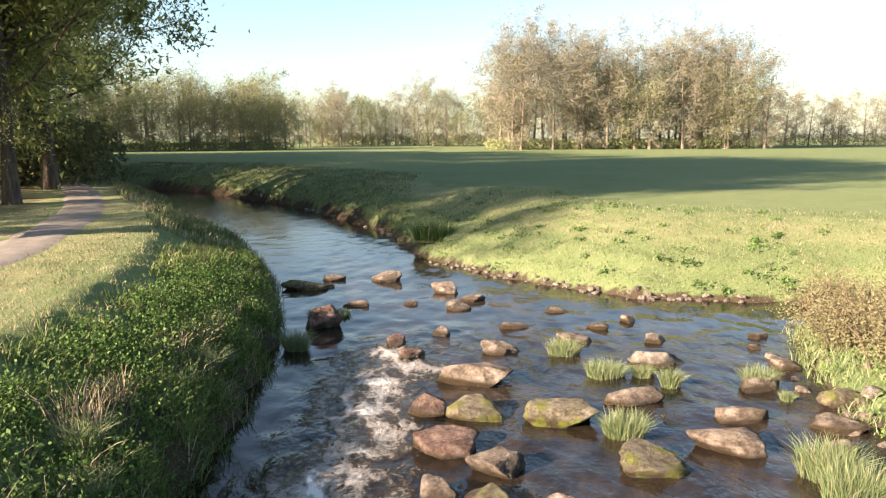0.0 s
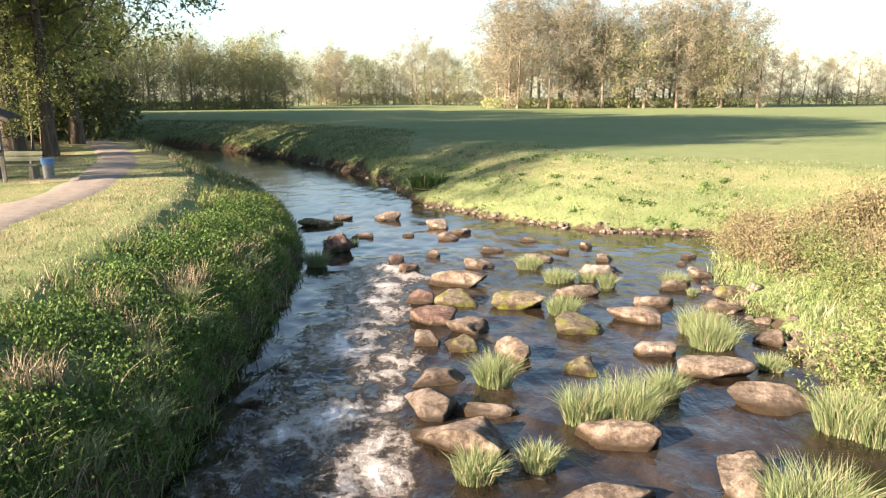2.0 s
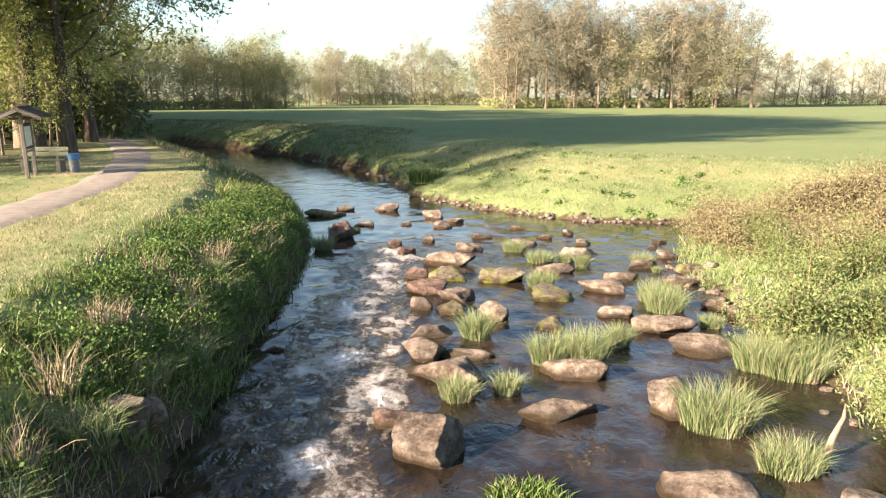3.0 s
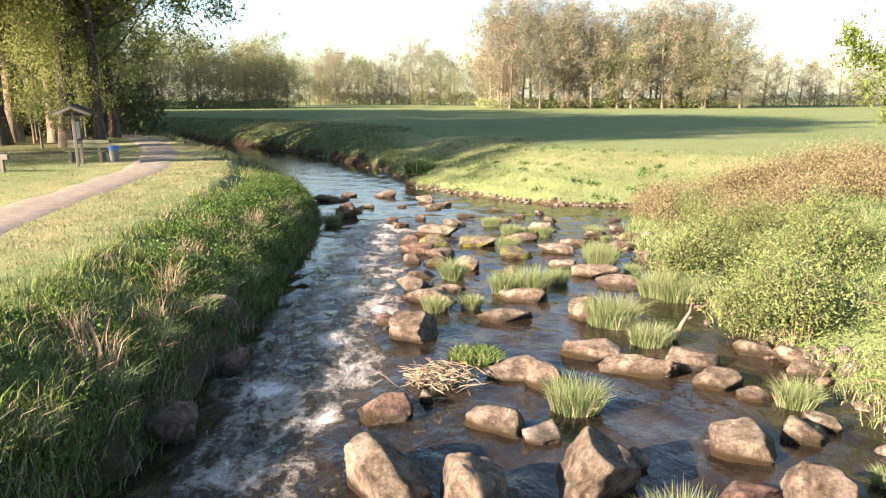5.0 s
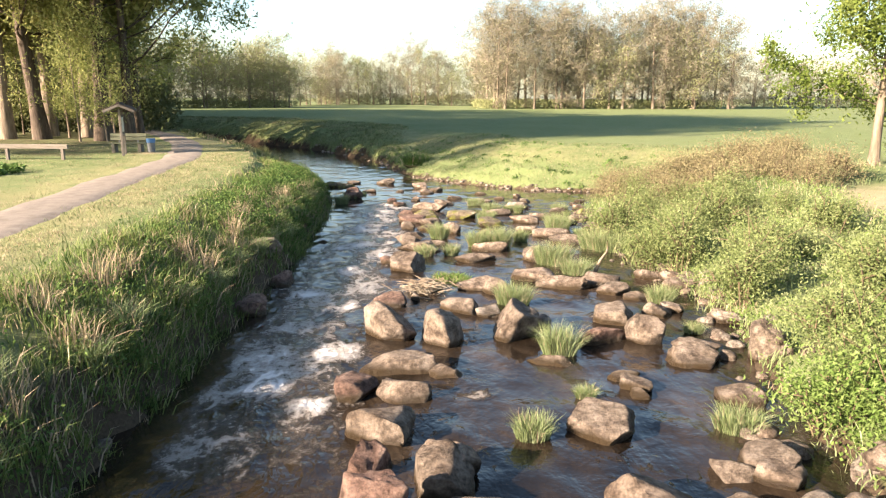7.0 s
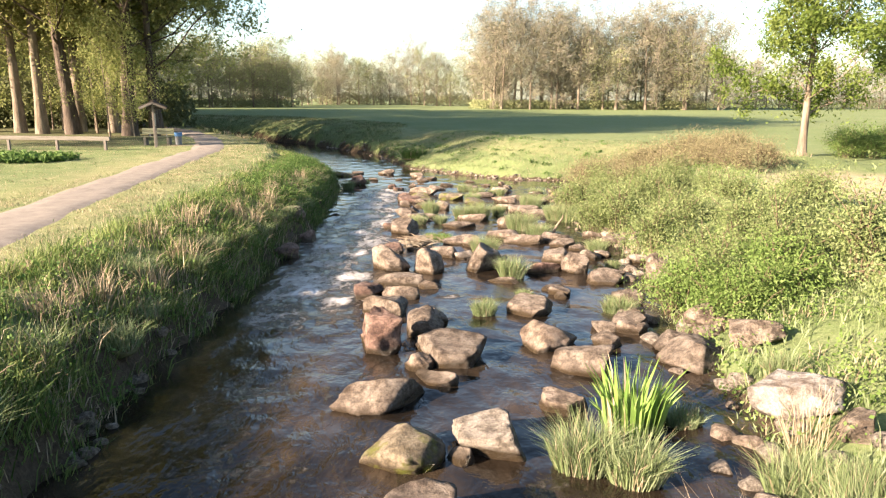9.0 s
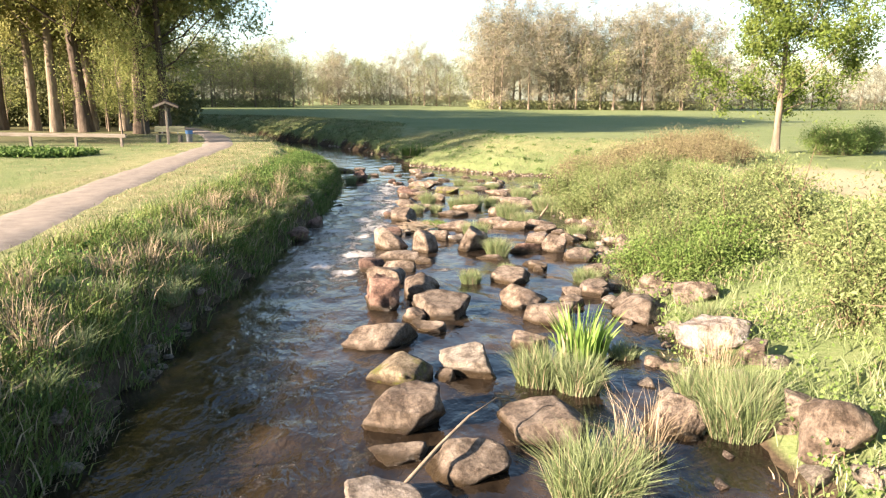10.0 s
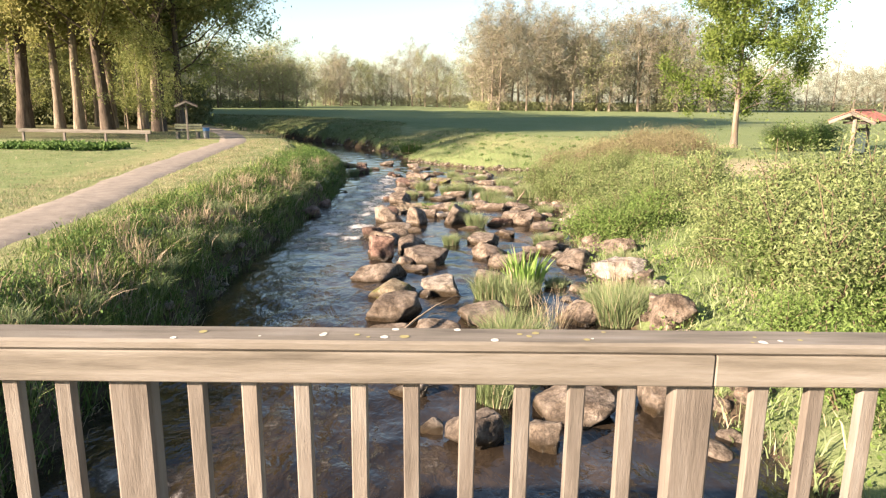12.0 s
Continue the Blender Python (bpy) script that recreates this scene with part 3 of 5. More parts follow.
boulder(0.85, -12.29, 0.77, 0.62, 0.28, "m")
boulder(1.78, -11.95, 0.75, 0.71, 0.30, "p")
boulder(5.23, -11.38, 1.04, 0.83, 0.35, "w")
boulder(2.68, -11.07, 0.53, 0.50, 0.20)
boulder(0.51, -11.00, 1.09, 0.54, 0.31)
boulder(1.15, -10.29, 0.53, 0.35, 0.15)
boulder(3.28, -9.73, 0.85, 0.81, 0.30)
boulder(0.94, -9.73, 0.41, 0.39, 0.21)
boulder(4.90, -9.50, 0.90, 0.86, 0.31)
boulder(1.38, -9.40, 0.90, 0.86, 0.35)
boulder(5.81, -9.35, 0.69, 0.66, 0.25)
boulder(0.33, -9.11, 0.56, 0.54, 0.54, "r")
boulder(4.83, -8.93, 0.75, 0.49, 0.20)
boulder(1.34, -8.91, 0.98, 0.49, 0.24)
boulder(3.76, -8.84, 0.45, 0.43, 0.18)
boulder(2.92, -8.79, 0.77, 0.73, 0.36)
boulder(0.24, -8.71, 0.48, 0.45, 0.18, "r")
boulder(0.95, -8.27, 0.54, 0.51, 0.41)
boulder(5.41, -8.23, 0.51, 0.49, 0.23)
boulder(4.34, -8.15, 0.50, 0.47, 0.19)
boulder(0.21, -8.05, 0.40, 0.38, 0.38, "r")
boulder(1.02, -8.03, 0.57, 0.54, 0.31)
boulder(4.36, -7.89, 0.55, 0.52, 0.23)
boulder(2.87, -7.03, 0.83, 0.78, 0.26)
boulder(0.25, -7.01, 0.71, 0.67, 0.35)
boulder(4.81, -6.16, 0.57, 0.45, 0.18)
boulder(3.55, -6.03, 0.31, 0.25, 0.10)
boulder(0.45, -6.02, 0.64, 0.61, 0.24)
boulder(-0.16, -5.97, 0.54, 0.51, 0.28, "r")
boulder(3.57, -5.79, 0.42, 0.40, 0.16)
boulder(3.48, -5.45, 0.45, 0.23, 0.10)
boulder(0.98, -5.29, 0.41, 0.39, 0.14)
boulder(0.28, -5.13, 0.96, 0.48, 0.25)
boulder(2.57, -4.90, 0.65, 0.26, 0.12)
boulder(4.71, -4.73, 0.77, 0.74, 0.24)
boulder(5.91, -4.58, 0.57, 0.54, 0.41)
boulder(4.84, -4.45, 0.65, 0.52, 0.20)
boulder(0.96, -3.85, 0.66, 0.62, 0.59)
boulder(4.29, -3.81, 0.56, 0.53, 0.45)
boulder(3.57, -3.78, 0.86, 0.43, 0.23, "r")
boulder(2.17, -3.58, 0.75, 0.71, 0.57)
boulder(0.10, -3.51, 0.87, 0.83, 0.52)
boulder(2.71, -3.08, 0.26, 0.25, 0.21, "p")
boulder(6.07, -2.85, 0.67, 0.33, 0.13, "p")
boulder(4.03, -2.67, 0.61, 0.58, 0.29)
boulder(4.89, -2.40, 0.50, 0.47, 0.23)
boulder(1.80, -2.35, 0.49, 0.39, 0.17, "p")
boulder(-2.57, -2.24, 0.59, 0.56, 0.28, "r")
boulder(1.28, -2.10, 0.73, 0.47, 0.24)
boulder(5.28, -2.08, 0.39, 0.37, 0.15, "p")
boulder(-0.13, -1.74, 0.66, 0.62, 0.27, "r")
boulder(0.44, -1.29, 0.18, 0.17, 0.12, "p")
boulder(4.82, -1.24, 0.46, 0.30, 0.14)
boulder(4.48, -0.78, 0.64, 0.61, 0.21)
boulder(2.05, -0.74, 0.52, 0.49, 0.29)
boulder(6.02, -0.46, 0.89, 0.36, 0.18)
boulder(1.75, -0.39, 0.84, 0.55, 0.20)
boulder(3.56, -0.30, 1.01, 0.50, 0.22)
boulder(-2.50, -0.21, 0.49, 0.47, 0.30, "r")
boulder(4.40, -0.05, 0.84, 0.67, 0.27)
boulder(6.01, 0.02, 0.56, 0.36, 0.17)
boulder(2.97, 0.43, 0.88, 0.57, 0.28)
boulder(5.59, 0.50, 0.56, 0.53, 0.22)
boulder(-3.12, 1.05, 0.45, 0.43, 0.26)
boulder(-3.01, 1.24, 0.33, 0.31, 0.27)
boulder(0.14, 1.38, 0.80, 0.76, 0.41)
boulder(-0.25, 2.14, 0.59, 0.47, 0.17, "r")
boulder(1.80, 2.31, 0.98, 0.39, 0.19)
boulder(3.23, 2.32, 0.45, 0.42, 0.33)
boulder(3.38, 2.61, 0.65, 0.62, 0.28)
boulder(2.23, 3.66, 0.91, 0.45, 0.24)
boulder(0.33, 3.68, 1.13, 0.57, 0.26)
boulder(0.68, 4.49, 0.78, 0.31, 0.14)
boulder(-0.01, 4.54, 0.65, 0.61, 0.29)
boulder(4.58, 4.66, 1.05, 0.68, 0.27)
boulder(-2.52, 4.81, 0.26, 0.25, 0.08, "p")
boulder(0.06, 5.60, 0.93, 0.46, 0.20)
boulder(4.30, 5.85, 1.01, 0.51, 0.26)
boulder(2.20, 5.96, 0.55, 0.52, 0.17, "m")
boulder(6.25, 6.05, 0.47, 0.31, 0.14)
boulder(6.49, 6.56, 0.54, 0.35, 0.17)
boulder(1.25, 6.59, 0.53, 0.50, 0.30)
boulder(5.97, 6.67, 0.40, 0.26, 0.12)
boulder(3.65, 6.82, 0.64, 0.51, 0.21, "p")
boulder(0.44, 7.04, 0.51, 0.48, 0.16, "m")
boulder(-0.14, 7.26, 0.42, 0.40, 0.25)
boulder(5.78, 7.30, 0.48, 0.46, 0.18)
boulder(0.56, 7.97, 0.67, 0.53, 0.24)
boulder(2.50, 8.02, 0.80, 0.76, 0.24, "m")
boulder(5.27, 8.42, 0.71, 0.28, 0.15)
boulder(3.77, 8.57, 0.91, 0.59, 0.25)
boulder(-0.07, 8.59, 0.82, 0.65, 0.25, "r")
boulder(5.73, 9.24, 0.82, 0.41, 0.19)
boulder(1.71, 9.60, 1.03, 0.67, 0.27, "m")
boulder(4.48, 9.67, 0.77, 0.38, 0.19)
boulder(0.39, 9.85, 0.80, 0.64, 0.27, "m")
boulder(-0.32, 9.95, 0.56, 0.53, 0.23, "r")
boulder(6.29, 10.09, 0.71, 0.46, 0.23, "m")
boulder(3.01, 10.39, 0.95, 0.47, 0.24)
boulder(5.36, 11.02, 0.87, 0.43, 0.22)
boulder(0.45, 11.42, 1.23, 0.80, 0.35)
boulder(6.40, 12.20, 0.48, 0.45, 0.16)
boulder(4.05, 12.36, 0.99, 0.49, 0.26, "p")
boulder(-0.74, 12.88, 0.45, 0.43, 0.16, "r")
boulder(1.06, 13.27, 0.66, 0.63, 0.23)
boulder(6.38, 13.40, 0.30, 0.24, 0.09, "p")
boulder(-1.12, 13.76, 0.37, 0.35, 0.20, "r")
boulder(2.71, 13.95, 0.71, 0.36, 0.17)
boulder(4.46, 13.97, 0.36, 0.35, 0.18, "p")
boulder(6.85, 14.31, 0.50, 0.25, 0.10, "p")
boulder(-0.19, 14.56, 0.35, 0.34, 0.18)
boulder(1.54, 15.08, 0.68, 0.27, 0.13)
boulder(3.49, 15.12, 0.46, 0.30, 0.12)
boulder(-3.04, 15.27, 0.80, 0.76, 0.51, "r")
boulder(4.32, 15.68, 0.30, 0.28, 0.18)
boulder(2.74, 16.59, 0.64, 0.26, 0.12)
boulder(0.27, 16.99, 0.61, 0.58, 0.21)
boulder(-2.49, 17.31, 0.73, 0.29, 0.13)
boulder(-1.04, 17.46, 0.42, 0.27, 0.12)
boulder(0.66, 17.94, 0.62, 0.40, 0.17)
boulder(-0.11, 19.13, 0.85, 0.68, 0.26)
boulder(-4.23, 19.54, 1.42, 0.57, 0.23, "m")
boulder(-3.61, 20.79, 0.75, 0.37, 0.16)
boulder(-1.97, 20.81, 0.90, 0.72, 0.27)

# ---- trees ----
def leaf_quads(centres, size, rng, up=0.0):
    """Bent leaf quads at the centres, as arrays of vertices and faces."""
    n = len(centres)
    c = np.asarray(centres)
    a = rng.normal(size=(n, 3))
    a[:, 2] += up
    a /= np.linalg.norm(a, axis=1)[:, None]
    b = np.cross(a, rng.normal(size=(n, 3)))
    b /= np.linalg.norm(b, axis=1)[:, None]
    s = size * rng.uniform(0.6, 1.35, (n, 1))
    v = np.stack([c - a * s, c + b * s * 0.72, c + a * s, c - b * s * 0.72], 1).reshape(-1, 3)
    f = np.arange(4 * n).reshape(n, 4)
    return v, f


def tree_skeleton(height, radius, spread_r, clear, rng, limbs=16, lean=0.02, sides=10, levels=2, broad=False):
    """Trunk and limb tubes, and the points where twigs end."""
    vs, fs, tips = [], [], []

    def add(pts, rad, sd):
        v, f = tube(pts, rad, sd)
        k = len(vs)
        vs.extend(v)
        fs.extend([tuple(i + k for i in q) for q in f])

    n = 9
    lx, ly = rng.normal(0, lean), rng.normal(0, lean)
    trunk = []
    for i in range(n + 1):
        t = i / n
        trunk.append(Vector((lx * height * t + 0.12 * radius * math.sin(5 * t + lx * 90), ly * height * t + 0.12 * radius * math.cos(4 * t), height * (0.78 if broad else 0.93) * t - 0.25)))
    add(trunk, [radius * (1.35 if i == 0 else 1.0) * (1 - 0.88 * (i / n) ** 1.1) for i in range(n + 1)], sides)

    def limb(start, direction, length, r, level):
        pts = [start]
        d = direction.copy()
        m = 3 if broad else 5
        for i in range(m):
            d = (d + Vector(rng.normal(0, 0.16, 3)) + Vector((0, 0, 0.10))).normalized()
            pts.append(pts[-1] + d * length / m)
        add(pts, [r * (1 - 0.8 * i / m) for i in range(m + 1)], (4 if broad else 5) if level == 0 else 3)
        for i in range(1 if broad else 2, m + 1):
            tips.append((pts[i], length * 0.24))
        if level < levels:
            for k in range(4 if level == 0 else 3):
                i = rng.integers(1, m + 1)
                a = (d + Vector(rng.normal(0, 0.75, 3))).normalized()
                limb(pts[i], a, length * rng.uniform(0.35, 0.6), r * 0.4, level + 1)

    for k in range(limbs):
        t = clear + (1 - clear) * (k + rng.uniform(0, 0.8)) / limbs
        i = min(int(t * n), n - 1)
        base = trunk[i].lerp(trunk[i + 1], t * n - i)
        ang = 2.4 * k + rng.uniform(-0.4, 0.4)
        s = (t - clear) / (1 - clear)
        out = spread_r * (0.55 + 0.6 * math.sin(math.pi * min(1, 0.18 + s * 0.82)))
        rise = 0.35 + 0.7 * s
        if broad:
            out, rise = spread_r * (0.85 + 0.35 * math.sin(math.pi * s)), 0.2 + 0.8 * s
        limb(base, Vector((math.cos(ang), math.sin(ang), rise)).normalized(), out * rng.uniform(0.75, 1.1), radius * 0.30 * (1 - 0.6 * t), 0)
    return vs, fs, tips


def tree_things(height, radius, spread_r, clear, seed, leaves, leaf_size, bark, leaf, twigs=0, limbs=16, levels=2, sides=10, fuzz=0.5, small=False):
    """The two meshes of a tree: trunk with limbs, and crown of leaves (and bare twigs)."""
    rng = np.random.default_rng(seed)
    vs, fs, tips = tree_skeleton(height, radius, spread_r, clear, rng, limbs, levels=levels, sides=sides, broad=small)
    trunk = mesh_of("trunk", vs, fs, [bark], smooth=True)
    if small:
        for k in range(46):
            q = rng.normal(size=3)
            q *= rng.uniform(0.55, 1.0) / np.linalg.norm(q)
            low = clear + 0.12
            tips.append((Vector((q[0] * spread_r * 0.95, q[1] * spread_r * 0.95, height * (0.5 + 0.5 * low + q[2] * 0.5 * (1 - low)))), 1.1))
            tips.append(tips[-1])
    tp = np.array([p for p, r in tips])
    tr = np.array([max(0.25, r) for p, r in tips])
    idx = rng.integers(0, len(tp), leaves)
    keep = tp[idx] + rng.normal(size=(leaves, 3)) * (tr[idx] * fuzz)[:, None]
    v, f = leaf_quads(keep, leaf_size, rng)
    f = f[:, :3]
    mats, mi = [leaf], np.zeros(len(f), int)
    v, f = list(v), [tuple(q) for q in f]
    if twigs:
        idx = rng.integers(0, len(tp), twigs)
        d = rng.normal(size=(twigs, 3))
        d[:, 2] = 0.7 * d[:, 2] + 0.15
        d /= np.linalg.norm(d, axis=1)[:, None]
        ln = rng.uniform(0.4, 1.15, (twigs, 1))
        s = np.cross(d, rng.normal(size=(twigs, 3)))
        s /= np.linalg.norm(s, axis=1)[:, None]
        a = tp[idx] + rng.normal(size=(twigs, 3)) * 0.3
        tv = np.stack([a - s * 0.03, a + s * 0.03, a + d * ln], 1).reshape(-1, 3)
        k = len(v)
        v += list(tv)
        f += [tuple(q) for q in (np.arange(3 * twigs).reshape(-1, 3) + k)]
        mats, mi = [leaf, M_TWIG], np.concatenate([mi, np.ones(twigs, int)])
    crown = mesh_of("crown", v, f, mats, mi)
    return trunk, crown


def plant(meshes, x, y, label, group, turn=0.0, scale=1.0, z=None, name="tree", category="tree"):
    th = empty(name, pose(x, y, float(ground_z(x, y)) if z is None else z, 0, 0, turn) @ Matrix.Scale(scale, 4), label, category, group)
    for nm, me in zip(("trunk", "crown"), meshes):
        o = new(nm, me)
        o.parent = th
    return th


# poplars by the bench and the path
POPLAR_A = tree_things(24, 0.50, 9.0, 0.28, 3, 40000, 0.185, M_BARK, M_POPLAR, limbs=26, fuzz=1.0)
POPLAR_B = tree_things(25, 0.40, 5.4, 0.26, 4, 36000, 0.16, M_BARK_PALE, M_POPLAR, limbs=24, fuzz=1.0)
POPLAR_C = tree_things(22, 0.36, 9.6, 0.22, 5, 42000, 0.165, M_BARK, M_POPLAR_DEEP, limbs=24, fuzz=1.0)
POPLARS = "poplars beside the path"
plant(POPLAR_A, -19.6, 27.4, "tall old poplar with dark furrowed trunk by the bench", POPLARS, 20, 0.88)
plant(POPLAR_C, -18.3, 28.0, "tall poplar with dark trunk close beside another", POPLARS, 200, 0.85)
plant(POPLAR_B, -22.3, 31.0, "tall poplar with pale sunlit trunk", POPLARS, 80, 0.9)
plant(POPLAR_A, -24.2, 28.8, "tall poplar with young yellow-green leaves", POPLARS, 300, 0.92)
plant(POPLAR_B, -25.3, 31.8, "tall poplar with pale sunlit trunk", POPLARS, 215, 0.95)
plant(POPLAR_B, -26.7, 29.6, "tall poplar with dark leaning trunk", POPLARS, 120, 0.95)
plant(POPLAR_A, -31.6, 30.6, "tall old poplar with thick dark trunk", POPLARS, 35, 1.05)
plant(POPLAR_B, -28.7, 30.2, "tall poplar with pale sunlit trunk", POPLARS, 265, 0.9)
plant(POPLAR_B, -20.7, 29.6, "slender poplar with pale trunk behind the bench", POPLARS, 155, 0.82)
plant(POPLAR_C, -21.2, 36.0, "tall poplar with a dark green crown", POPLARS, 40)
for k, (px, py) in enumerate(((-33, 49), (-36, 57), (-40, 65), (-44, 73), (-48, 83))):
    plant((POPLAR_A, POPLAR_B)[k % 2], px, py, "tall poplar of the row along the path", POPLARS, 70 * k)
plant(POPLAR_B, -27.5, 34.5, "tall poplar with pale sunlit trunk", POPLARS, 10)
plant(POPLAR_B, -30.0, 38.5, "tall poplar with pale sunlit trunk", POPLARS, 170)
plant(POPLAR_C, -36.0, 37.0, "tall poplar with a dark green crown", POPLARS, 260)
plant(POPLAR_A, -27.5, 42.0, "tall poplar with young yellow-green leaves", POPLARS, 75)
plant(POPLAR_B, -34.0, 30.5, "tall poplar with pale sunlit trunk", POPLARS, 330)

# out of view: added to cast shade over lawn, path and near field
SHADE = "poplars behind the lawn"
plant(POPLAR_A, -36.0, 10.5, "unseen tall poplar added to shade the lawn", SHADE, 110, 0.85)
YOUNG = [tree_things(9.5, 0.07, 2.8, 0.12, 15 + k, 4600, 0.10, M_BARK_PALE, M_POPLAR_DEEP, limbs=16, levels=1, sides=6, fuzz=1.0) for k in range(2)]
for k, (px, py) in enumerate(((-18.9, 26.4), (-20.4, 26.2), (-20.4, 30.2), (-21.6, 33.0), (-23.4, 30.6), (-25.0, 33.6), (-28.8, 34.6), (-32.6, 33.4))):
    plant(YOUNG[k % 2], px, py, "slender young tree with yellow-green leaves under the poplars", "young trees among the poplars", 77 * k, 0.75 + 0.07 * (k % 5))

# woods round the meadow
FAR_TAN = [tree_things(17 + 2 * k, 0.26, 5.6, 0.08, 20 + k, 4000, 0.13, M_BARK_PALE, M_FAR_TAN, 3400, 16, 1, 6, 1.0, True) for k in range(3)]
FAR_GREEN = [tree_things(14 + 2 * k, 0.22, 5.4, 0.04, 30 + k, 4400, 0.17, M_BARK_PALE, M_FAR_GREEN, 1500, 14, 1, 6, 0.9, True) for k in range(3)]
# leaf colour carries the shade inside the wood
FAR_DARK = [tree_things(14 + 2 * k, 0.22, 5.4, 0.05, 40 + k, 5000, 0.23, M_BARK, M_FAR_SHADED, 900, 14, 1, 6, 1.0, True) for k in range(3)]
wood_rng = random.Random(5)


def wood(ax, ay, bx, by, rows, gap, deep, kinds, label, group, lo=0.85, hi=1.15):
    """Rows of trees from one end to the other, going back from the meadow."""
    ln = math.hypot(bx - ax, by - ay)
    for r in range(rows):
        n = max(2, int(ln / gap))
        for i in range(n):
            t = (i + wood_rng.uniform(0.1, 0.9)) / n
            x = ax + (bx - ax) * t - (by - ay) / ln * r * deep + wood_rng.uniform(-1, 1)
            y = ay + (by - ay) * t + (bx - ax) / ln * r * deep + wood_rng.uniform(-1, 1)
            plant(wood_rng.choice(kinds), x, y, label, group, wood_rng.uniform(0, 360), wood_rng.uniform(lo, hi))


TAN_L = "budding tree with bare tan twigs at the meadow's edge"
GREEN_L = "tree in light spring leaf at the meadow's edge"
DARK_L = "densely leaved green tree of the shaded wood"
wood(10, 136, 67, 142, 3, 4.4, 6, FAR_TAN + FAR_TAN + FAR_GREEN[:2], TAN_L, "trees of the middle wood", 1.05, 1.35)
wood(-36, 190, 22, 190, 2, 4.5, 8, FAR_TAN + FAR_GREEN, TAN_L, "trees of the far wood", 0.8, 1.05)
wood(-44, 152, -26, 188, 2, 5.0, 6, FAR_GREEN + FAR_TAN, GREEN_L, "trees of the far wood", 0.5, 0.8)
wood(66, 175, 175, 180, 2, 5.5, 8, FAR_TAN, TAN_L, "trees of the far wood", 0.65, 0.95)
wood(-66, 108, -29, 132, 3, 4.0, 6, FAR_GREEN, GREEN_L, "trees of the near wood", 0.68, 0.95)
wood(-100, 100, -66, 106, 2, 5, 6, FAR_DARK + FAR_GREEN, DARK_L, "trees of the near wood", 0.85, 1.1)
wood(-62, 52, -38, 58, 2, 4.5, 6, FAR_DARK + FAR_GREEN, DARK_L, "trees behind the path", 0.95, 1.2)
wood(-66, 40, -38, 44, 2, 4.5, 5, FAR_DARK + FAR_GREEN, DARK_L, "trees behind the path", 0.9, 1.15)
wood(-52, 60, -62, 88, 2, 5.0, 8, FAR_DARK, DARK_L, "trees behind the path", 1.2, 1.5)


def undergrowth(name, label, ax, ay, bx, by, deep, n, h, mat, seed):
    """A belt of low bushes under the wood's edge."""
    rng = np.random.default_rng(seed)
    t, u = rng.uniform(0, 1, n), rng.uniform(0, 1, n)
    ln = math.hypot(bx - ax, by - ay)
    x = ax + (bx - ax) * t - (by - ay) / ln * u * deep
    y = ay + (by - ay) * t + (bx - ax) / ln * u * deep
    top = h * (0.45 + 0.55 * (0.5 + 0.5 * wobble(x, y, 0.55, seed)))
    z = ground_z(x, y) + top * rng.uniform(0, 1, n) ** 0.8
    v, f = leaf_quads(np.stack([x, y, z], 1), 0.24, rng)
    return tagged(new(name, mesh_of(name, v.tolist(), f[:, :3].tolist(), [mat])), label, "undergrowth", kind="stuff")


undergrowth("undergrowth", "tan and green undergrowth below the middle wood", 9, 135, 65, 141, 14, 14000, 2.6, M_FAR_GREEN, 1)
undergrowth("undergrowth", "light green bushes below the near wood", -66, 106, -29, 131, 12, 9000, 2.0, M_FAR_GREEN, 2)
undergrowth("undergrowth", "tan bushes below the far wood", -36, 188, 24, 188, 12, 14000, 4.5, M_FAR_TAN, 3)
undergrowth("undergrowth", "tan bushes below the far wood", 64, 174, 176, 179, 12, 16000, 4.5, M_FAR_TAN, 4)
# these two belts are coloured dark to stand in for shade under the poplars
undergrowth("undergrowth", "bushes behind the poplars, leaf colour darkened as shade", -64, 39, -36, 43, 8, 22000, 4.0, M_FAR_SHADED, 5)
undergrowth("undergrowth", "olive thicket between the poplars, leaf colour darkened as shade", -40, 34, -20, 38, 8, 15000, 5.0, M_FAR_SHADED, 6)

# young maple on the sandy mound
MAPLE = tree_things(9.4, 0.17, 3.5, 0.20, 9, 50000, 0.085, M_BARK_PALE, M_MAPLE, limbs=22, fuzz=0.75)
plant(MAPLE, 16.4, 9.9, "young maple with fresh green leaves on a sandy mound", "")

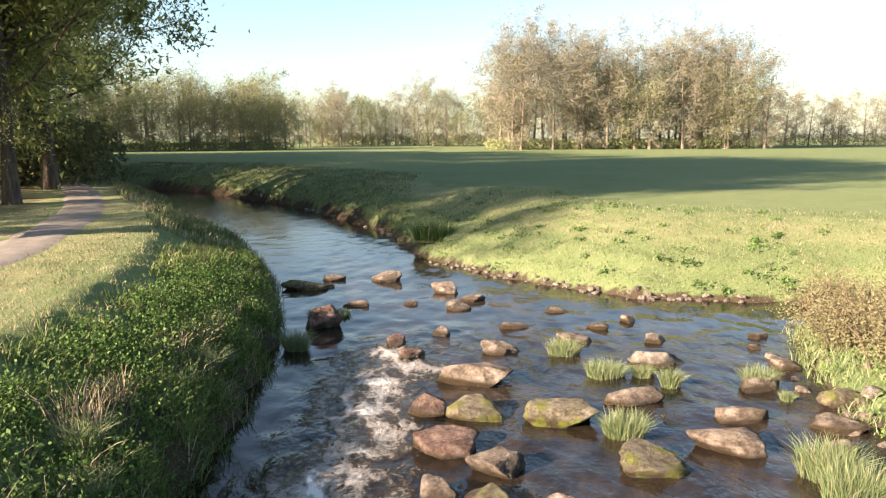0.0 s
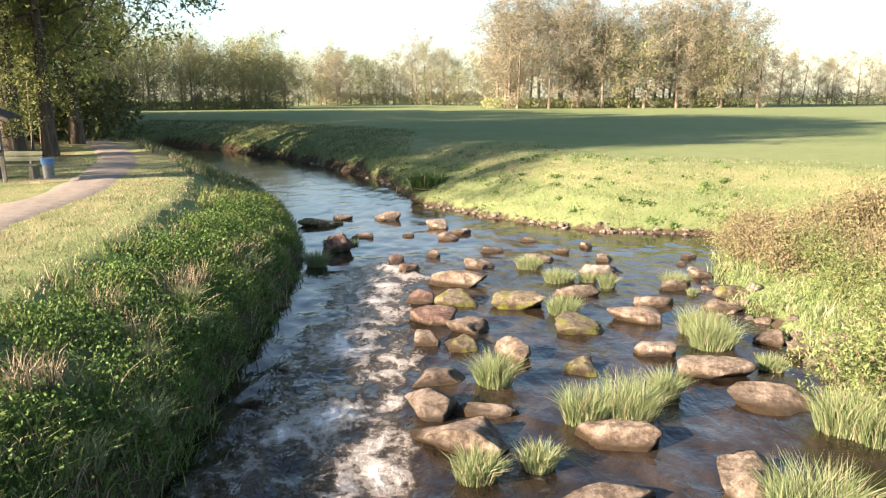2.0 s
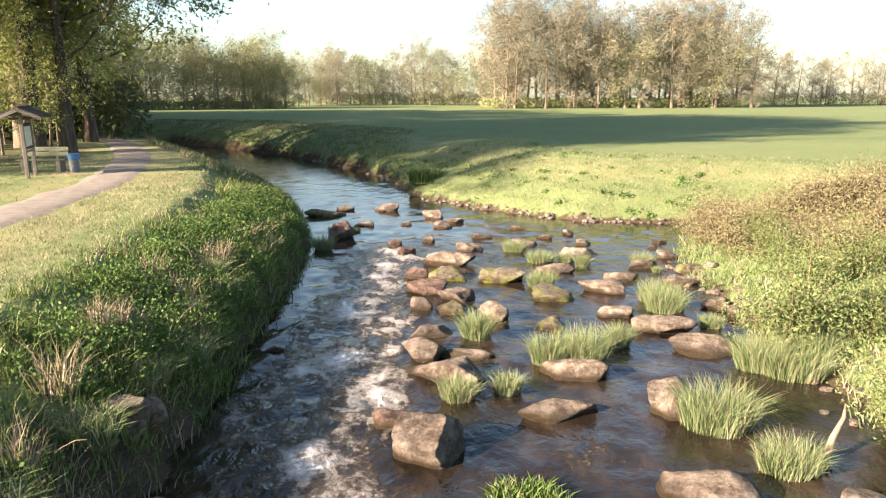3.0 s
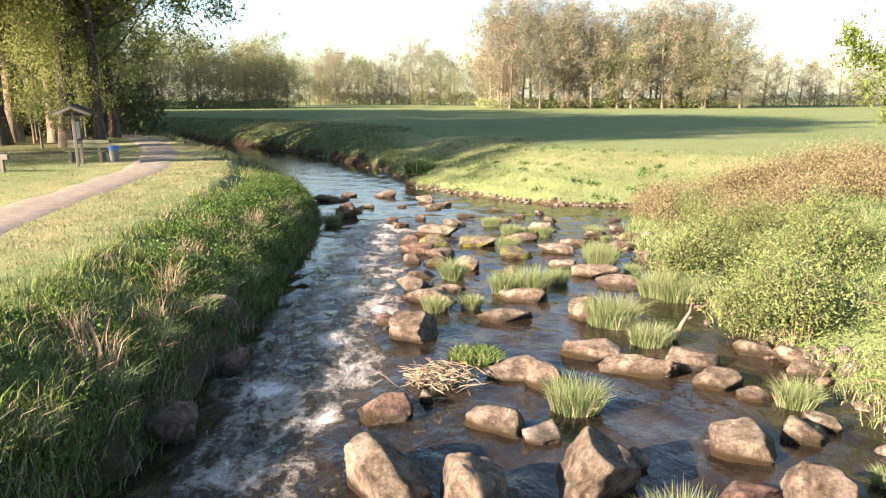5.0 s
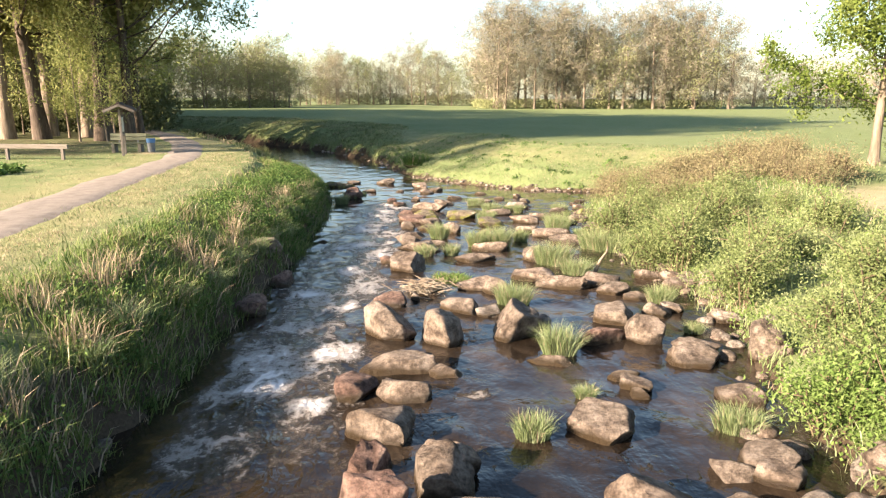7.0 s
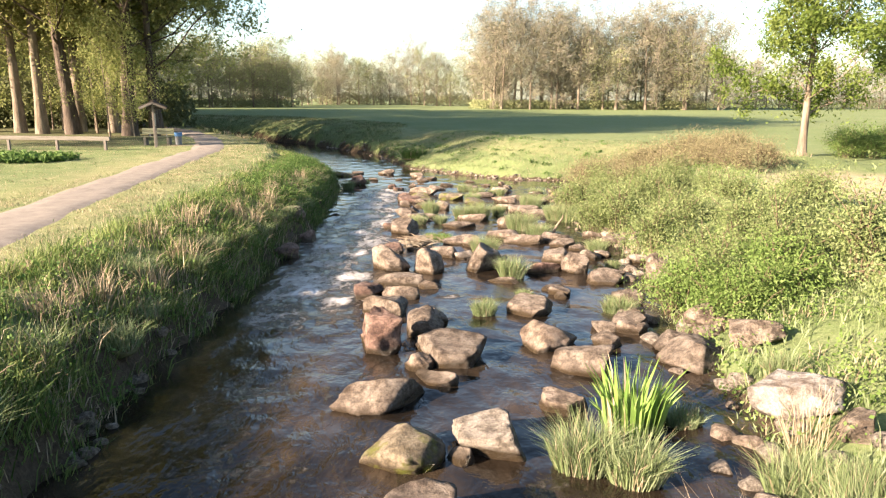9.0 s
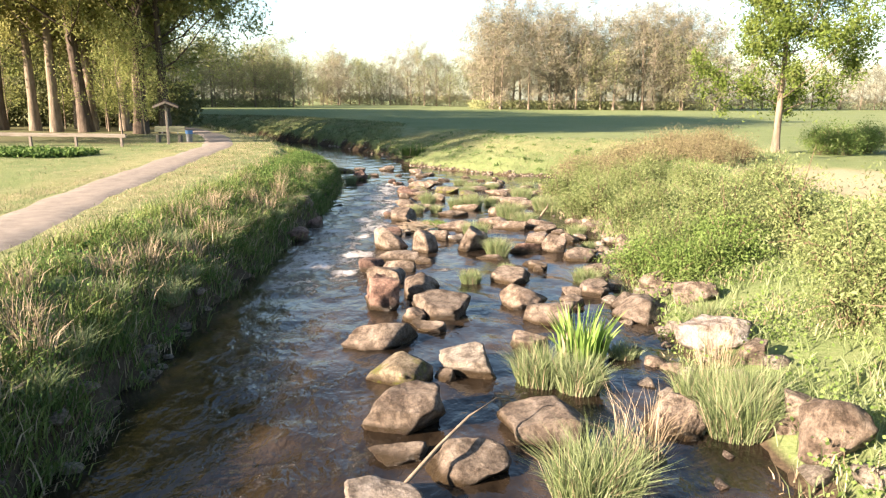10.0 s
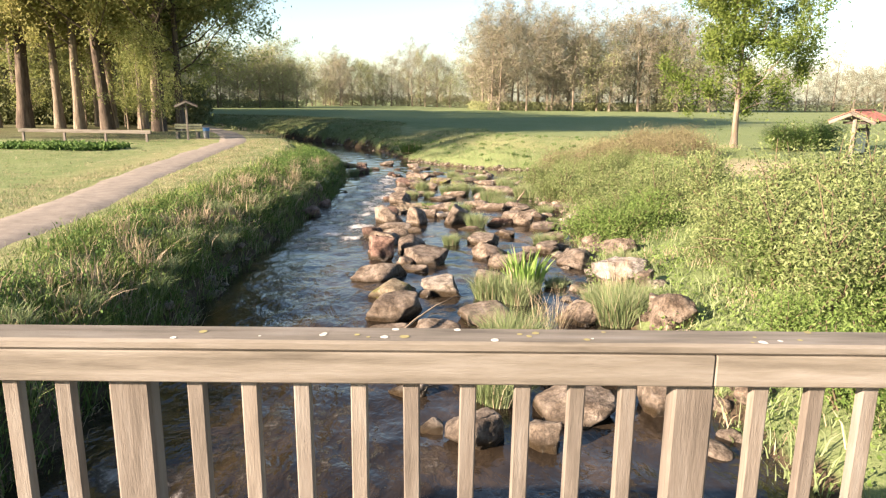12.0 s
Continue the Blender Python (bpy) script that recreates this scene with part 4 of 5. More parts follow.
# ---- grass, reeds, herbs ----
def blade_mesh(name, x, y, z, h, w, lean, mats, mi, rng, curve=0.6):
    """Tapered, bent blades rooted at x, y, z: a quad and a tip each."""
    n = len(x)
    ang = rng.uniform(0, 2 * np.pi, n)
    dx, dy = np.cos(ang), np.sin(ang)
    face = rng.uniform(0, 2 * np.pi, n)
    sx, sy = np.cos(face) * w / 2, np.sin(face) * w / 2
    lx, ly = lean[0] + dx * lean[2], lean[1] + dy * lean[2]
    hm = h * 0.55
    mx, my = x + lx * h * 0.35, y + ly * h * 0.35
    tx, ty = x + lx * h * (0.35 + curve), y + ly * h * (0.35 + curve)
    tz = z + h * (1 - 0.35 * np.clip(np.hypot(lx, ly), 0, 1.4))
    P = np.empty((n, 5, 3))
    P[:, 0] = np.stack([x - sx, y - sy, z], 1)
    P[:, 1] = np.stack([x + sx, y + sy, z], 1)
    P[:, 2] = np.stack([mx + sx * 0.8, my + sy * 0.8, z + hm], 1)
    P[:, 3] = np.stack([mx - sx * 0.8, my - sy * 0.8, z + hm], 1)
    P[:, 4] = np.stack([tx, ty, tz], 1)
    k = 5 * np.arange(n)
    me = bpy.data.meshes.new(name)
    me.vertices.add(5 * n)
    me.vertices.foreach_set("co", P.reshape(-1))
    loops = np.concatenate([np.stack([k, k + 1, k + 2, k + 3], 1), np.stack([k + 3, k + 2, k + 4], 1)], 1).reshape(-1)
    me.loops.add(7 * n)
    me.loops.foreach_set("vertex_index", loops.astype(np.int32))
    me.polygons.add(2 * n)
    st = np.stack([7 * np.arange(n), 7 * np.arange(n) + 4], 1).reshape(-1)
    me.polygons.foreach_set("loop_start", st.astype(np.int32))
    for m in mats:
        me.materials.append(m)
    me.polygons.foreach_set("material_index", np.repeat(np.asarray(mi, np.int32), 2))
    me.update(calc_edges=True)
    me.validate()
    return me


def clumps(rng, n_clumps, per, box, want, size):
    """Clump centres where want(x, y) allows, and the roots of the blades round them."""
    x = rng.uniform(box[0], box[1], n_clumps * 6)
    y = rng.uniform(box[2], box[3], n_clumps * 6)
    ok = rng.uniform(size=len(x)) < want(x, y)
    x, y = x[ok][:n_clumps], y[ok][:n_clumps]
    n = len(x)
    big = rng.uniform(0.5, 1.5, n)
    i = np.repeat(np.arange(n), per)
    return x[i] + rng.normal(0, size, n * per) * big[i], y[i] + rng.normal(0, size, n * per) * big[i], big[i], i


def meadow(name, label, seed, n_clumps, per, box, want, size, hlo, hhi, width, dry, mats, lean=(0, 0, 0.5)):
    rng = np.random.default_rng(seed)
    x, y, big, i = clumps(rng, n_clumps, per, box, want, size)
    z = ground_z(x, y) - 0.02
    keep = z > water_z(y) - 0.12
    x, y, z, big, i = x[keep], y[keep], z[keep], big[keep], i[keep]
    h = rng.uniform(hlo, hhi, len(x)) * big
    pick = rng.uniform(size=i.max() + 1)[i]
    mi = np.where(pick < dry, 1, 0) if len(mats) > 1 else np.zeros(len(x), int)
    me = blade_mesh(name, x, y, z, h, width * rng.uniform(0.6, 1.4, len(x)), lean, mats, mi, rng)
    return tagged(new(name, me), label, "grass", kind="stuff")


def bank(lo, hi, side, fade=0.3):
    def want(x, y):
        d, left = shore_distance(x, y)
        ok = (left if side == "left" else ~left) & (d > lo) & (d < hi) & (path_distance(x, y) > 0.95)
        return ok * (0.35 + 0.65 * (wobble(x, y, 1.3, 0.4) > -0.1))
    return want


def off_path(x, y):
    d, left = shore_distance(x, y)
    return left * (d > 2.2) * (path_distance(x, y) > 0.85) * 1.0


def far_bank(x, y):
    d, left = shore_distance(x, y)
    return (~left) * (d > 0.1) * (d < 9) * (y > 15.5) * np.clip(1.2 - d / 9, 0, 1)


def right_bank(x, y):
    d, left = shore_distance(x, y)
    sand = m_sand(x, y)
    return (~left) * (d > -0.1) * (d < 9) * (y < 16) * (sand < 0.4) * (0.4 + 0.6 * (wobble(x, y, 1.1, 2.2) > -0.2))


GD = [M_GRASS, M_DRY]
meadow("bank_grass", "tall uneven grass on the steep left bank", 1, 3800, 14, (-7.5, -2.2, -21, 22), bank(0.0, 2.6, "left"), 0.11, 0.09, 0.34, 0.013, 0.13, [M_BANK, M_DRY], (0.25, -0.05, 0.5))
meadow("edge_grass", "tall dense grass overhanging the left water line", 7, 1500, 13, (-6.5, -2.0, -21, 24), bank(-0.12, 1.0, "left"), 0.13, 0.18, 0.40, 0.015, 0.2, [M_BANK, M_DRY], (0.3, -0.05, 0.45))
meadow("bank_grass", "tall uneven grass on the steep left bank", 2, 1500, 14, (-26, -4, 20, 54), bank(0.0, 3.4, "left"), 0.12, 0.16, 0.36, 0.03, 0.12, GD, (0.25, -0.05, 0.5))
meadow("short_grass", "short dry-tipped grass beside the footpath", 3, 6400, 8, (-22, -4.6, -16, 26), off_path, 0.11, 0.03, 0.09, 0.013, 0.28, GD)
meadow("short_grass", "short dry-tipped grass between path and bank", 8, 4200, 8, (-10, -4.8, -14, 23), off_path, 0.10, 0.03, 0.10, 0.012, 0.32, GD)
meadow("meadow_grass", "rough pale meadow grass on the sunlit far bank", 4, 6000, 8, (-14, 22, 15.5, 36), far_bank, 0.30, 0.03, 0.11, 0.018, 0.12, GD)
meadow("meadow_grass", "rough grass on the cut bank of the bend", 5, 2800, 12, (-32, -2, 26, 68), far_bank, 0.20, 0.06, 0.20, 0.03, 0.06, GD)
meadow("waterside_grass", "bright waterside grass on the low bank", 6, 3900, 13, (4.5, 18, -21, 17), right_bank, 0.12, 0.10, 0.34, 0.016, 0.16, [M_REED, M_DRY])


def herb_patch(name, label, seed, n, box, want, size, h, mat):
    """Broad-leaved weeds in low heaps."""
    rng = np.random.default_rng(seed)
    per = 26
    x, y, big, i = clumps(rng, n, per, box, want, 0.13)
    z = ground_z(x, y)
    keep = z > water_z(y) - 0.05
    x, y, z, big = x[keep], y[keep], z[keep], big[keep]
    c = np.stack([x, y, z + rng.uniform(0.02, h, len(x)) * big], 1)
    v, f = leaf_quads(c, size, rng, 0.4)
    return tagged(new(name, mesh_of(name, v.tolist(), f.tolist(), [mat])), label, "weeds", kind="stuff")


herb_patch("bank_weeds", "dark green nettles and weeds on the left bank", 11, 1600, (-6.2, -2.4, 2, 21), bank(-0.1, 2.2, "left"), 0.025, 0.34, M_HERB)
herb_patch("bank_weeds", "scattered green weeds on the left bank", 15, 420, (-6.2, -2.2, -20, 2), bank(-0.1, 2.0, "left"), 0.024, 0.30, M_HERB)
herb_patch("bank_weeds", "green weeds along the far bank", 12, 110, (-12, 12, 16, 34), far_bank, 0.04, 0.16, M_HERB)
herb_patch("bank_weeds", "bright green weeds on the low bank", 13, 1900, (4.2, 12, -21, 16), right_bank, 0.024, 0.28, M_BUSH_G)


def ivy_bed(x, y):
    return 1.0 * ((((x + 17.2) / 3.2) ** 2 + ((y - 9.4) / 1.5) ** 2) < 1)


herb_patch("plant_bed", "low bed of broad green leaves on the lawn", 14, 260, (-21, -13.5, 7.5, 11.5), ivy_bed, 0.08, 0.22, M_HERB)

tuft_rng = np.random.default_rng(77)


def tuft(x, y, w, h, mat=None, name="grass_tuft", label="bright green grass tuft growing between the stones", n=None, blade=0.009, spread_out=0.55):
    """A tuft of arching blades on a small root mound."""
    rng = tuft_rng
    base = float(max(water_z(y) - 0.04, ground_z(x, y) - 0.02))
    th = empty(name, pose(x, y, base), label, "grass tuft" if name == "grass_tuft" else "reeds", "tufts between the stones")
    n = n or int(300 + 900 * min(1.4, w))
    r = w * 0.34 * np.sqrt(rng.uniform(0, 1, n))
    a = rng.uniform(0, 2 * np.pi, n)
    bx, by = r * np.cos(a), r * np.sin(a) * 0.8
    hh = h * rng.uniform(0.45, 1.0, n)
    me = blade_mesh("foliage", bx, by, np.zeros(n), hh, blade * rng.uniform(0.5, 1.3, n), (bx / w * 1.2, by / w * 1.2, spread_out * 0.6), [mat or M_REED, M_DRY], rng.uniform(size=n) < 0.09, rng)
    o = new("foliage", me)
    o.parent = th
    bm = bmesh.new()
    bmesh.ops.create_icosphere(bm, subdivisions=2, radius=1.0)
    off = Vector((x * 3, y * 3, 0))
    for v in bm.verts:
        s = 1 + 0.3 * noise.noise(v.co * 2 + off)
        v.co = Vector((v.co.x * w * 0.36 * s, v.co.y * w * 0.30 * s, v.co.z * 0.11 * s - 0.03))
    for f in bm.faces:
        f.smooth = True
    part("root_mound", bm, M_MOUND, th)
    return th


M_MOUND = plain("muddy_root_mound", [(0.3, (0.03, 0.03, 0.012)), (0.7, (0.10, 0.095, 0.04))], 6, 0.9, 20, 0.8, 0.03)
tuft(2.76, -15.14, 1.07, 0.86)
tuft(2.43, -16.78, 0.76, 0.53)
tuft(3.70, -16.19, 0.39, 0.32)
tuft(4.64, -13.82, 0.91, 0.83)
tuft(7.09, -13.29, 1.38, 0.86)
tuft(2.65, -12.48, 0.83, 0.70)
tuft(3.11, -12.71, 0.74, 0.62)
tuft(4.00, -11.48, 0.58, 0.29)
tuft(4.57, -13.00, 0.89, 0.65)
tuft(4.98, -13.37, 0.79, 0.73)
tuft(5.50, -10.70, 0.63, 0.47)
tuft(1.98, -7.21, 0.54, 0.40)
tuft(2.81, -6.13, 0.31, 0.27)
tuft(4.42, -7.03, 0.75, 0.41)
tuft(8.97, 0.05, 1.25, 0.75)
tuft(3.70, 2.00, 1.19, 0.76)
tuft(4.08, 0.95, 0.90, 0.50)
tuft(2.34, -1.64, 0.87, 0.59)
tuft(2.76, -4.45, 0.73, 0.64)
tuft(5.27, -1.48, 0.72, 0.48)
tuft(5.20, -3.45, 0.39, 0.29)
tuft(5.55, 3.72, 1.34, 0.67)
tuft(6.71, -1.70, 0.71, 0.79)
tuft(4.10, -2.35, 0.30, 0.22)
tuft(0.88, 5.42, 0.67, 0.67)
tuft(1.94, 4.24, 0.71, 0.63)
tuft(2.53, 4.30, 0.95, 0.75)
tuft(3.25, 5.04, 0.52, 0.52)
tuft(0.51, 2.82, 0.61, 0.47)
tuft(1.20, 3.06, 0.49, 0.42)
tuft(4.69, 7.09, 1.02, 0.66)
tuft(5.18, 5.99, 0.52, 0.36)
tuft(5.15, 3.96, 0.99, 0.76)
tuft(5.90, 4.04, 0.92, 0.77)
tuft(2.51, 8.99, 0.80, 0.52)
tuft(2.33, 13.02, 0.85, 0.45)
tuft(2.86, 11.69, 0.97, 0.41)
tuft(3.54, 11.65, 0.51, 0.31)
tuft(3.87, 11.13, 0.44, 0.44)
tuft(5.42, 11.14, 0.73, 0.49)
tuft(5.57, 10.44, 0.28, 0.23)
tuft(4.73, 7.76, 0.97, 0.62)
tuft(-3.18, 13.37, 0.70, 0.58)
tuft(-2.89, 15.24, 0.40, 0.26)
tuft(3.35, -11.6, 0.95, 0.98, M_IRIS, "iris_clump", "upright yellow-green iris leaves at the water's edge", 130, 0.055, 0.22)
tuft(3.45, -14.3, 0.8, 1.05, M_DRY, "dry_reeds", "dry straw-coloured reed stalks among the stones", 90, 0.008, 0.7)
tuft(5.0, -12.3, 0.6, 0.95, M_DRY, "dry_reeds", "dry straw-coloured reed stalks among the stones", 90, 0.008, 0.5)
for k in range(26):
    yy = -16.0 + 1.15 * k + tuft_rng.uniform(-0.4, 0.4)
    xx = float(np.interp(yy, SHORE[:16, 1], SHORE[:16, 0])) - tuft_rng.uniform(0.5, 1.7)
    tuft(xx, yy, tuft_rng.uniform(0.5, 0.9), tuft_rng.uniform(0.5, 0.95), M_DRY, "dry_stalks", "tall dry grass stalks on the stream bank", 85, 0.011, 0.55)

for k in range(22):
    yy = -17.0 + 1.35 * k + tuft_rng.uniform(-0.5, 0.5)
    xx = float(np.interp(yy, SHORE[:16, 1], SHORE[:16, 0])) - tuft_rng.uniform(0.25, 1.1)
    tuft(xx, yy, tuft_rng.uniform(0.5, 0.95), tuft_rng.uniform(0.35, 0.6), M_REED, "grass_tuft", "fresh green grass tuft hanging over the bank", 420, 0.012, 0.8)

tuft(-0.6, 26.6, 2.2, 0.95, M_HERB, "cow_parsley", "tall leafy weeds on the far bank", 700, 0.03, 0.7)

# ---- shrubs of the right bank ----
def shrub_things(w, h, seed, leaves, leaf_size, leaf, twig, stems=16):
    rng = np.random.default_rng(seed)
    vs, fs, ends = [], [], []
    for s in range(stems):
        a = rng.uniform(0, 6.28)
        out = rng.uniform(0.1, 0.95)
        p0 = Vector((math.cos(a) * out * w * 0.2, math.sin(a) * out * w * 0.2, -0.08))
        p2 = Vector((math.cos(a) * out * w * 0.5, math.sin(a) * out * w * 0.5, h * rng.uniform(0.55, 1.0) * (1 - 0.45 * out ** 2)))
        p1 = p0.lerp(p2, 0.5) + Vector((0, 0, 0.12 * h))
        for c, d in ((0, 0), (1, 1), (2, 1)):
            q = p2 + Vector(rng.normal(0, 0.16 * w, 3)) * d * 0.8
            if d:
                q.z = max(0.15 * h, q.z)
            v, f = tube([p1 if d else p0, (p1 + q) / 2 + Vector((0, 0, 0.05 * h)), q], [0.016, 0.010, 0.004], 4)
            k = len(vs)
            vs += v
            fs += [tuple(i + k for i in g) for g in f]
            for t in (0.35, 0.6, 0.8, 1.0):
                ends.append((p1 if d else p0).lerp(q, t))
    stems_me = mesh_of("branchwork", vs, fs, [twig], smooth=True)
    e = np.array(ends)
    c = e[rng.integers(0, len(e), leaves)] + rng.normal(size=(leaves, 3)) * np.array([0.13 * w, 0.13 * w, 0.10 * h])
    c[:, 2] = np.abs(c[:, 2])
    v, f = leaf_quads(c, leaf_size, rng, 0.3)
    return stems_me, mesh_of("foliage", v.tolist(), f[:, :3].tolist(), [leaf])


SHRUBS = {
    "willow": [shrub_things(1.7, 1.15, 50 + k, 6000, 0.030, M_BUSH, M_STEM) for k in range(3)],
    "green": [shrub_things(1.5, 0.95, 60 + k, 5200, 0.033, M_BUSH_G, M_STEM) for k in range(2)],
    "brown": [shrub_things(2.2, 1.3, 70 + k, 4000, 0.038, M_BROWN, M_STEM, 24) for k in range(2)],
    "hedge": [shrub_things(2.2, 1.5, 80, 4000, 0.045, M_BUSH_G, M_STEM)],
}
SHRUB_LABEL = {"willow": "light green willow shrub on the stream bank", "green": "bright green leafy shrub by the water", "brown": "tangled reddish-brown bramble just coming into leaf", "hedge": "low dark green bush behind the sandy patch"}
shrub_rng = random.Random(8)


def shrub(kind, x, y, s=1.0):
    th = empty("shrub", pose(x, y, float(max(ground_z(x, y), water_z(y))) - 0.03, 0, 0, shrub_rng.uniform(0, 360)) @ Matrix.Scale(s, 4), SHRUB_LABEL[kind], "shrub", "shrubs of the low bank")
    for nm, me in zip(("branchwork", "foliage"), shrub_rng.choice(SHRUBS[kind])):
        o = new(nm, me)
        o.parent = th
    return th


for kind, x0, x1, y0, y1, n, s0, s1 in (("willow", 5.8, 11.0, -10.5, 5.0, 30, 0.75, 1.3), ("green", 5.4, 7.4, -9.0, -6.0, 5, 0.75, 1.0), ("willow", 6.8, 12.0, -20.0, -9.5, 24, 0.8, 1.35), ("green", 6.0, 9.5, -19.0, -11.0, 10, 0.7, 1.1),
                                        ("brown", 8.2, 15.0, 9.5, 15.0, 13, 0.8, 1.1), ("willow", 7.2, 10.0, 3.0, 10.5, 11, 0.6, 0.9), ("brown", 8.0, 14.0, 5.5, 10.5, 9, 0.7, 1.0), ("brown", 7.6, 9.5, 11.0, 14.5, 4, 0.75, 1.0), ("hedge", 17.5, 24.0, 13.0, 15.5, 8, 0.7, 1.0)):
    for i in range(n):
        xx, yy = shrub_rng.uniform(x0, x1), shrub_rng.uniform(y0, y1)
        shrub(kind, xx, yy, shrub_rng.uniform(s0, s1))

# ---- furniture of the path ----
def notice_board(x, y, turn, label, roof_mat, board_mat):
    """Two posts, a board between them and a small gabled roof."""
    z = float(ground_z(x, y))
    th = empty("notice_board", pose(x, y, z - 0.02, 0, 0, turn), label, "notice board", "notice boards")
    for sx in (-0.62, 0.62):
        part("post", board((0.11, 0.11, 2.15), (sx, 0, 1.075), (0, 0, 0), 0.01), M_WOOD_V, th)
        part("gable_board", board((0.03, 0.76, 0.10), (sx * 1.48, -0.29, 2.17), (24, 0, 0), 0.004), M_WOOD, th)
        part("gable_board", board((0.03, 0.76, 0.10), (sx * 1.48, 0.29, 2.17), (-24, 0, 0), 0.004), M_WOOD, th)
        part("brace", board((0.07, 0.66, 0.07), (sx, 0, 2.02), (0, 0, 0), 0.005), M_WOOD_DARK, th)
    pan = part("panel", board((1.12, 0.05, 0.86), (0, 0, 1.42), (0, 0, 0), 0.005), board_mat, th, "dark framed notice panel")
    part("notice", board((0.92, 0.012, 0.66), (0, -0.033, 1.42), (0, 0, 0), 0.002), M_PAPER, pan, "faded paper notice")
    part("lower_rail", board((1.13, 0.06, 0.08), (0, 0, 0.93), (0, 0, 0), 0.005), M_WOOD, th)
    for s in (-1, 1):
        part("roof_board", board((1.86, 0.74, 0.03), (0, s * 0.31, 2.23), (-24 * s, 0, 0), 0.004), M_WOOD_DARK, th)
        for k in range(8):
            for r in range(3):
                part("roof_tile", board((0.215, 0.27, 0.022), (-0.805 + 0.23 * k, s * (0.10 + 0.225 * r), 2.345 - 0.10 * r), (-24 * s - 3 * s, 0, 0), 0.006), roof_mat, th)
    part("ridge", board((1.88, 0.12, 0.05), (0, 0, 2.40), (0, 0, 0), 0.012), roof_mat, th)
    return th


notice_board(-13.75, 17.3, 110, "roofed wooden notice board on posts beside the path", M_WOOD_DARK, M_WOOD_DARK)
notice_board(14.7, -3.14, 41.6, "roofed notice board with red tiles on the sandy patch", M_TILE, M_WOOD_DARK)


def bench(x, y, turn):
    z = float(ground_z(x, y))
    th = empty("bench", pose(x, y, z, 0, 0, turn), "green-brown wooden bench on stone feet beside the path", "bench")
    for sx in (-0.62, 0.62):
        part("foot", board((0.16, 0.42, 0.46), (sx, 0.02, 0.19), (0, 0, 0), 0.02), M_CONCRETE, th, "rough concrete foot")
        part("bracket", board((0.05, 0.04, 0.50), (sx * 0.72, 0.22, 0.62), (-12, 0, 0), 0.004), M_BIN, th, "grey metal back bracket")
    for k in range(3):
        part("seat_slat", board((1.72, 0.125, 0.045), (0, -0.15 + 0.145 * k, 0.44), (0, 0, 0), 0.008), M_BENCH, th)
    for k in range(2):
        part("back_slat", board((1.72, 0.04, 0.155), (0, 0.20 + 0.035 * k, 0.64 + 0.175 * k), (-12, 0, 0), 0.008), M_BENCH, th)
    return th


bench(-14.45, 19.2, 4)


def litter_bin(x, y):
    z = float(ground_z(x, y))
    th = empty("litter_bin", pose(x, y, z - 0.01, 0, 0, 15), "grey litter bin with a blue bag over its rim", "bin")
    bm = bmesh.new()
    bmesh.ops.create_cone(bm, cap_ends=True, segments=18, radius1=0.165, radius2=0.185, depth=0.62, matrix=pose(0, 0, 0.31))
    part("bin_body", bm, M_BIN, th)
    bm = bmesh.new()
    bmesh.ops.create_cone(bm, cap_ends=True, segments=24, radius1=0.20, radius2=0.21, depth=0.20, matrix=pose(0, 0, 0.59))
    for v in bm.verts:
        v.co += Vector((v.co.x, v.co.y, 0)) * 0.12 * noise.noise(v.co * 9)
    part("bin_bag", bm, M_BLUE, th, "crumpled blue bin bag")
    return th


litter_bin(-13.25, 19.1)


def rail_fence(x0, x1, y):
    z = float(ground_z((x0 + x1) / 2, y))
    th = empty("rail_fence", pose((x0 + x1) / 2, y, z), "low pale wooden rail on short posts", "fence")
    ln = x1 - x0
    part("rail", board((ln, 0.14, 0.19), (0, 0, 0.60), (0, 0.3, 0), 0.012), M_WOOD_X, th)
    for k in range(4):
        part("post", board((0.12, 0.12, 0.62), (-ln / 2 + 0.25 + (ln - 0.5) * k / 3, 0, 0.23), (0, 0, 0), 0.01), M_WOOD_V, th)
    return th


rail_fence(-22.3, -14.8, 14.5)


# ---- driftwood and dead branches ----
def sticks(name, x, y, z, n, w, h, label, seed, mats):
    rng = random.Random(seed)
    th = empty(name, pose(x, y, z), label, "driftwood")
    for k in range(n):
        a = rng.uniform(0, 6.28)
        ln = rng.uniform(0.15, 0.5) * w
        c = Vector((rng.gauss(0, w * 0.2), rng.gauss(0, w * 0.16), rng.uniform(0.0, h)))
        d = Vector((math.cos(a), math.sin(a), rng.uniform(-0.25, 0.35)))
        p = [c - d * ln / 2, c - d * ln * 0.15 + Vector((0, 0, rng.uniform(-0.04, 0.06))), c + d * ln * 0.2, c + d * ln / 2]
        r = rng.uniform(0.004, 0.011)
        v, f = tube(p, [r, r, r * 0.8, r * 0.4], 5)
        o = new("stick", mesh_of("stick", v, f, [mats[k % len(mats)]], smooth=True))
        o.parent = th
    return th


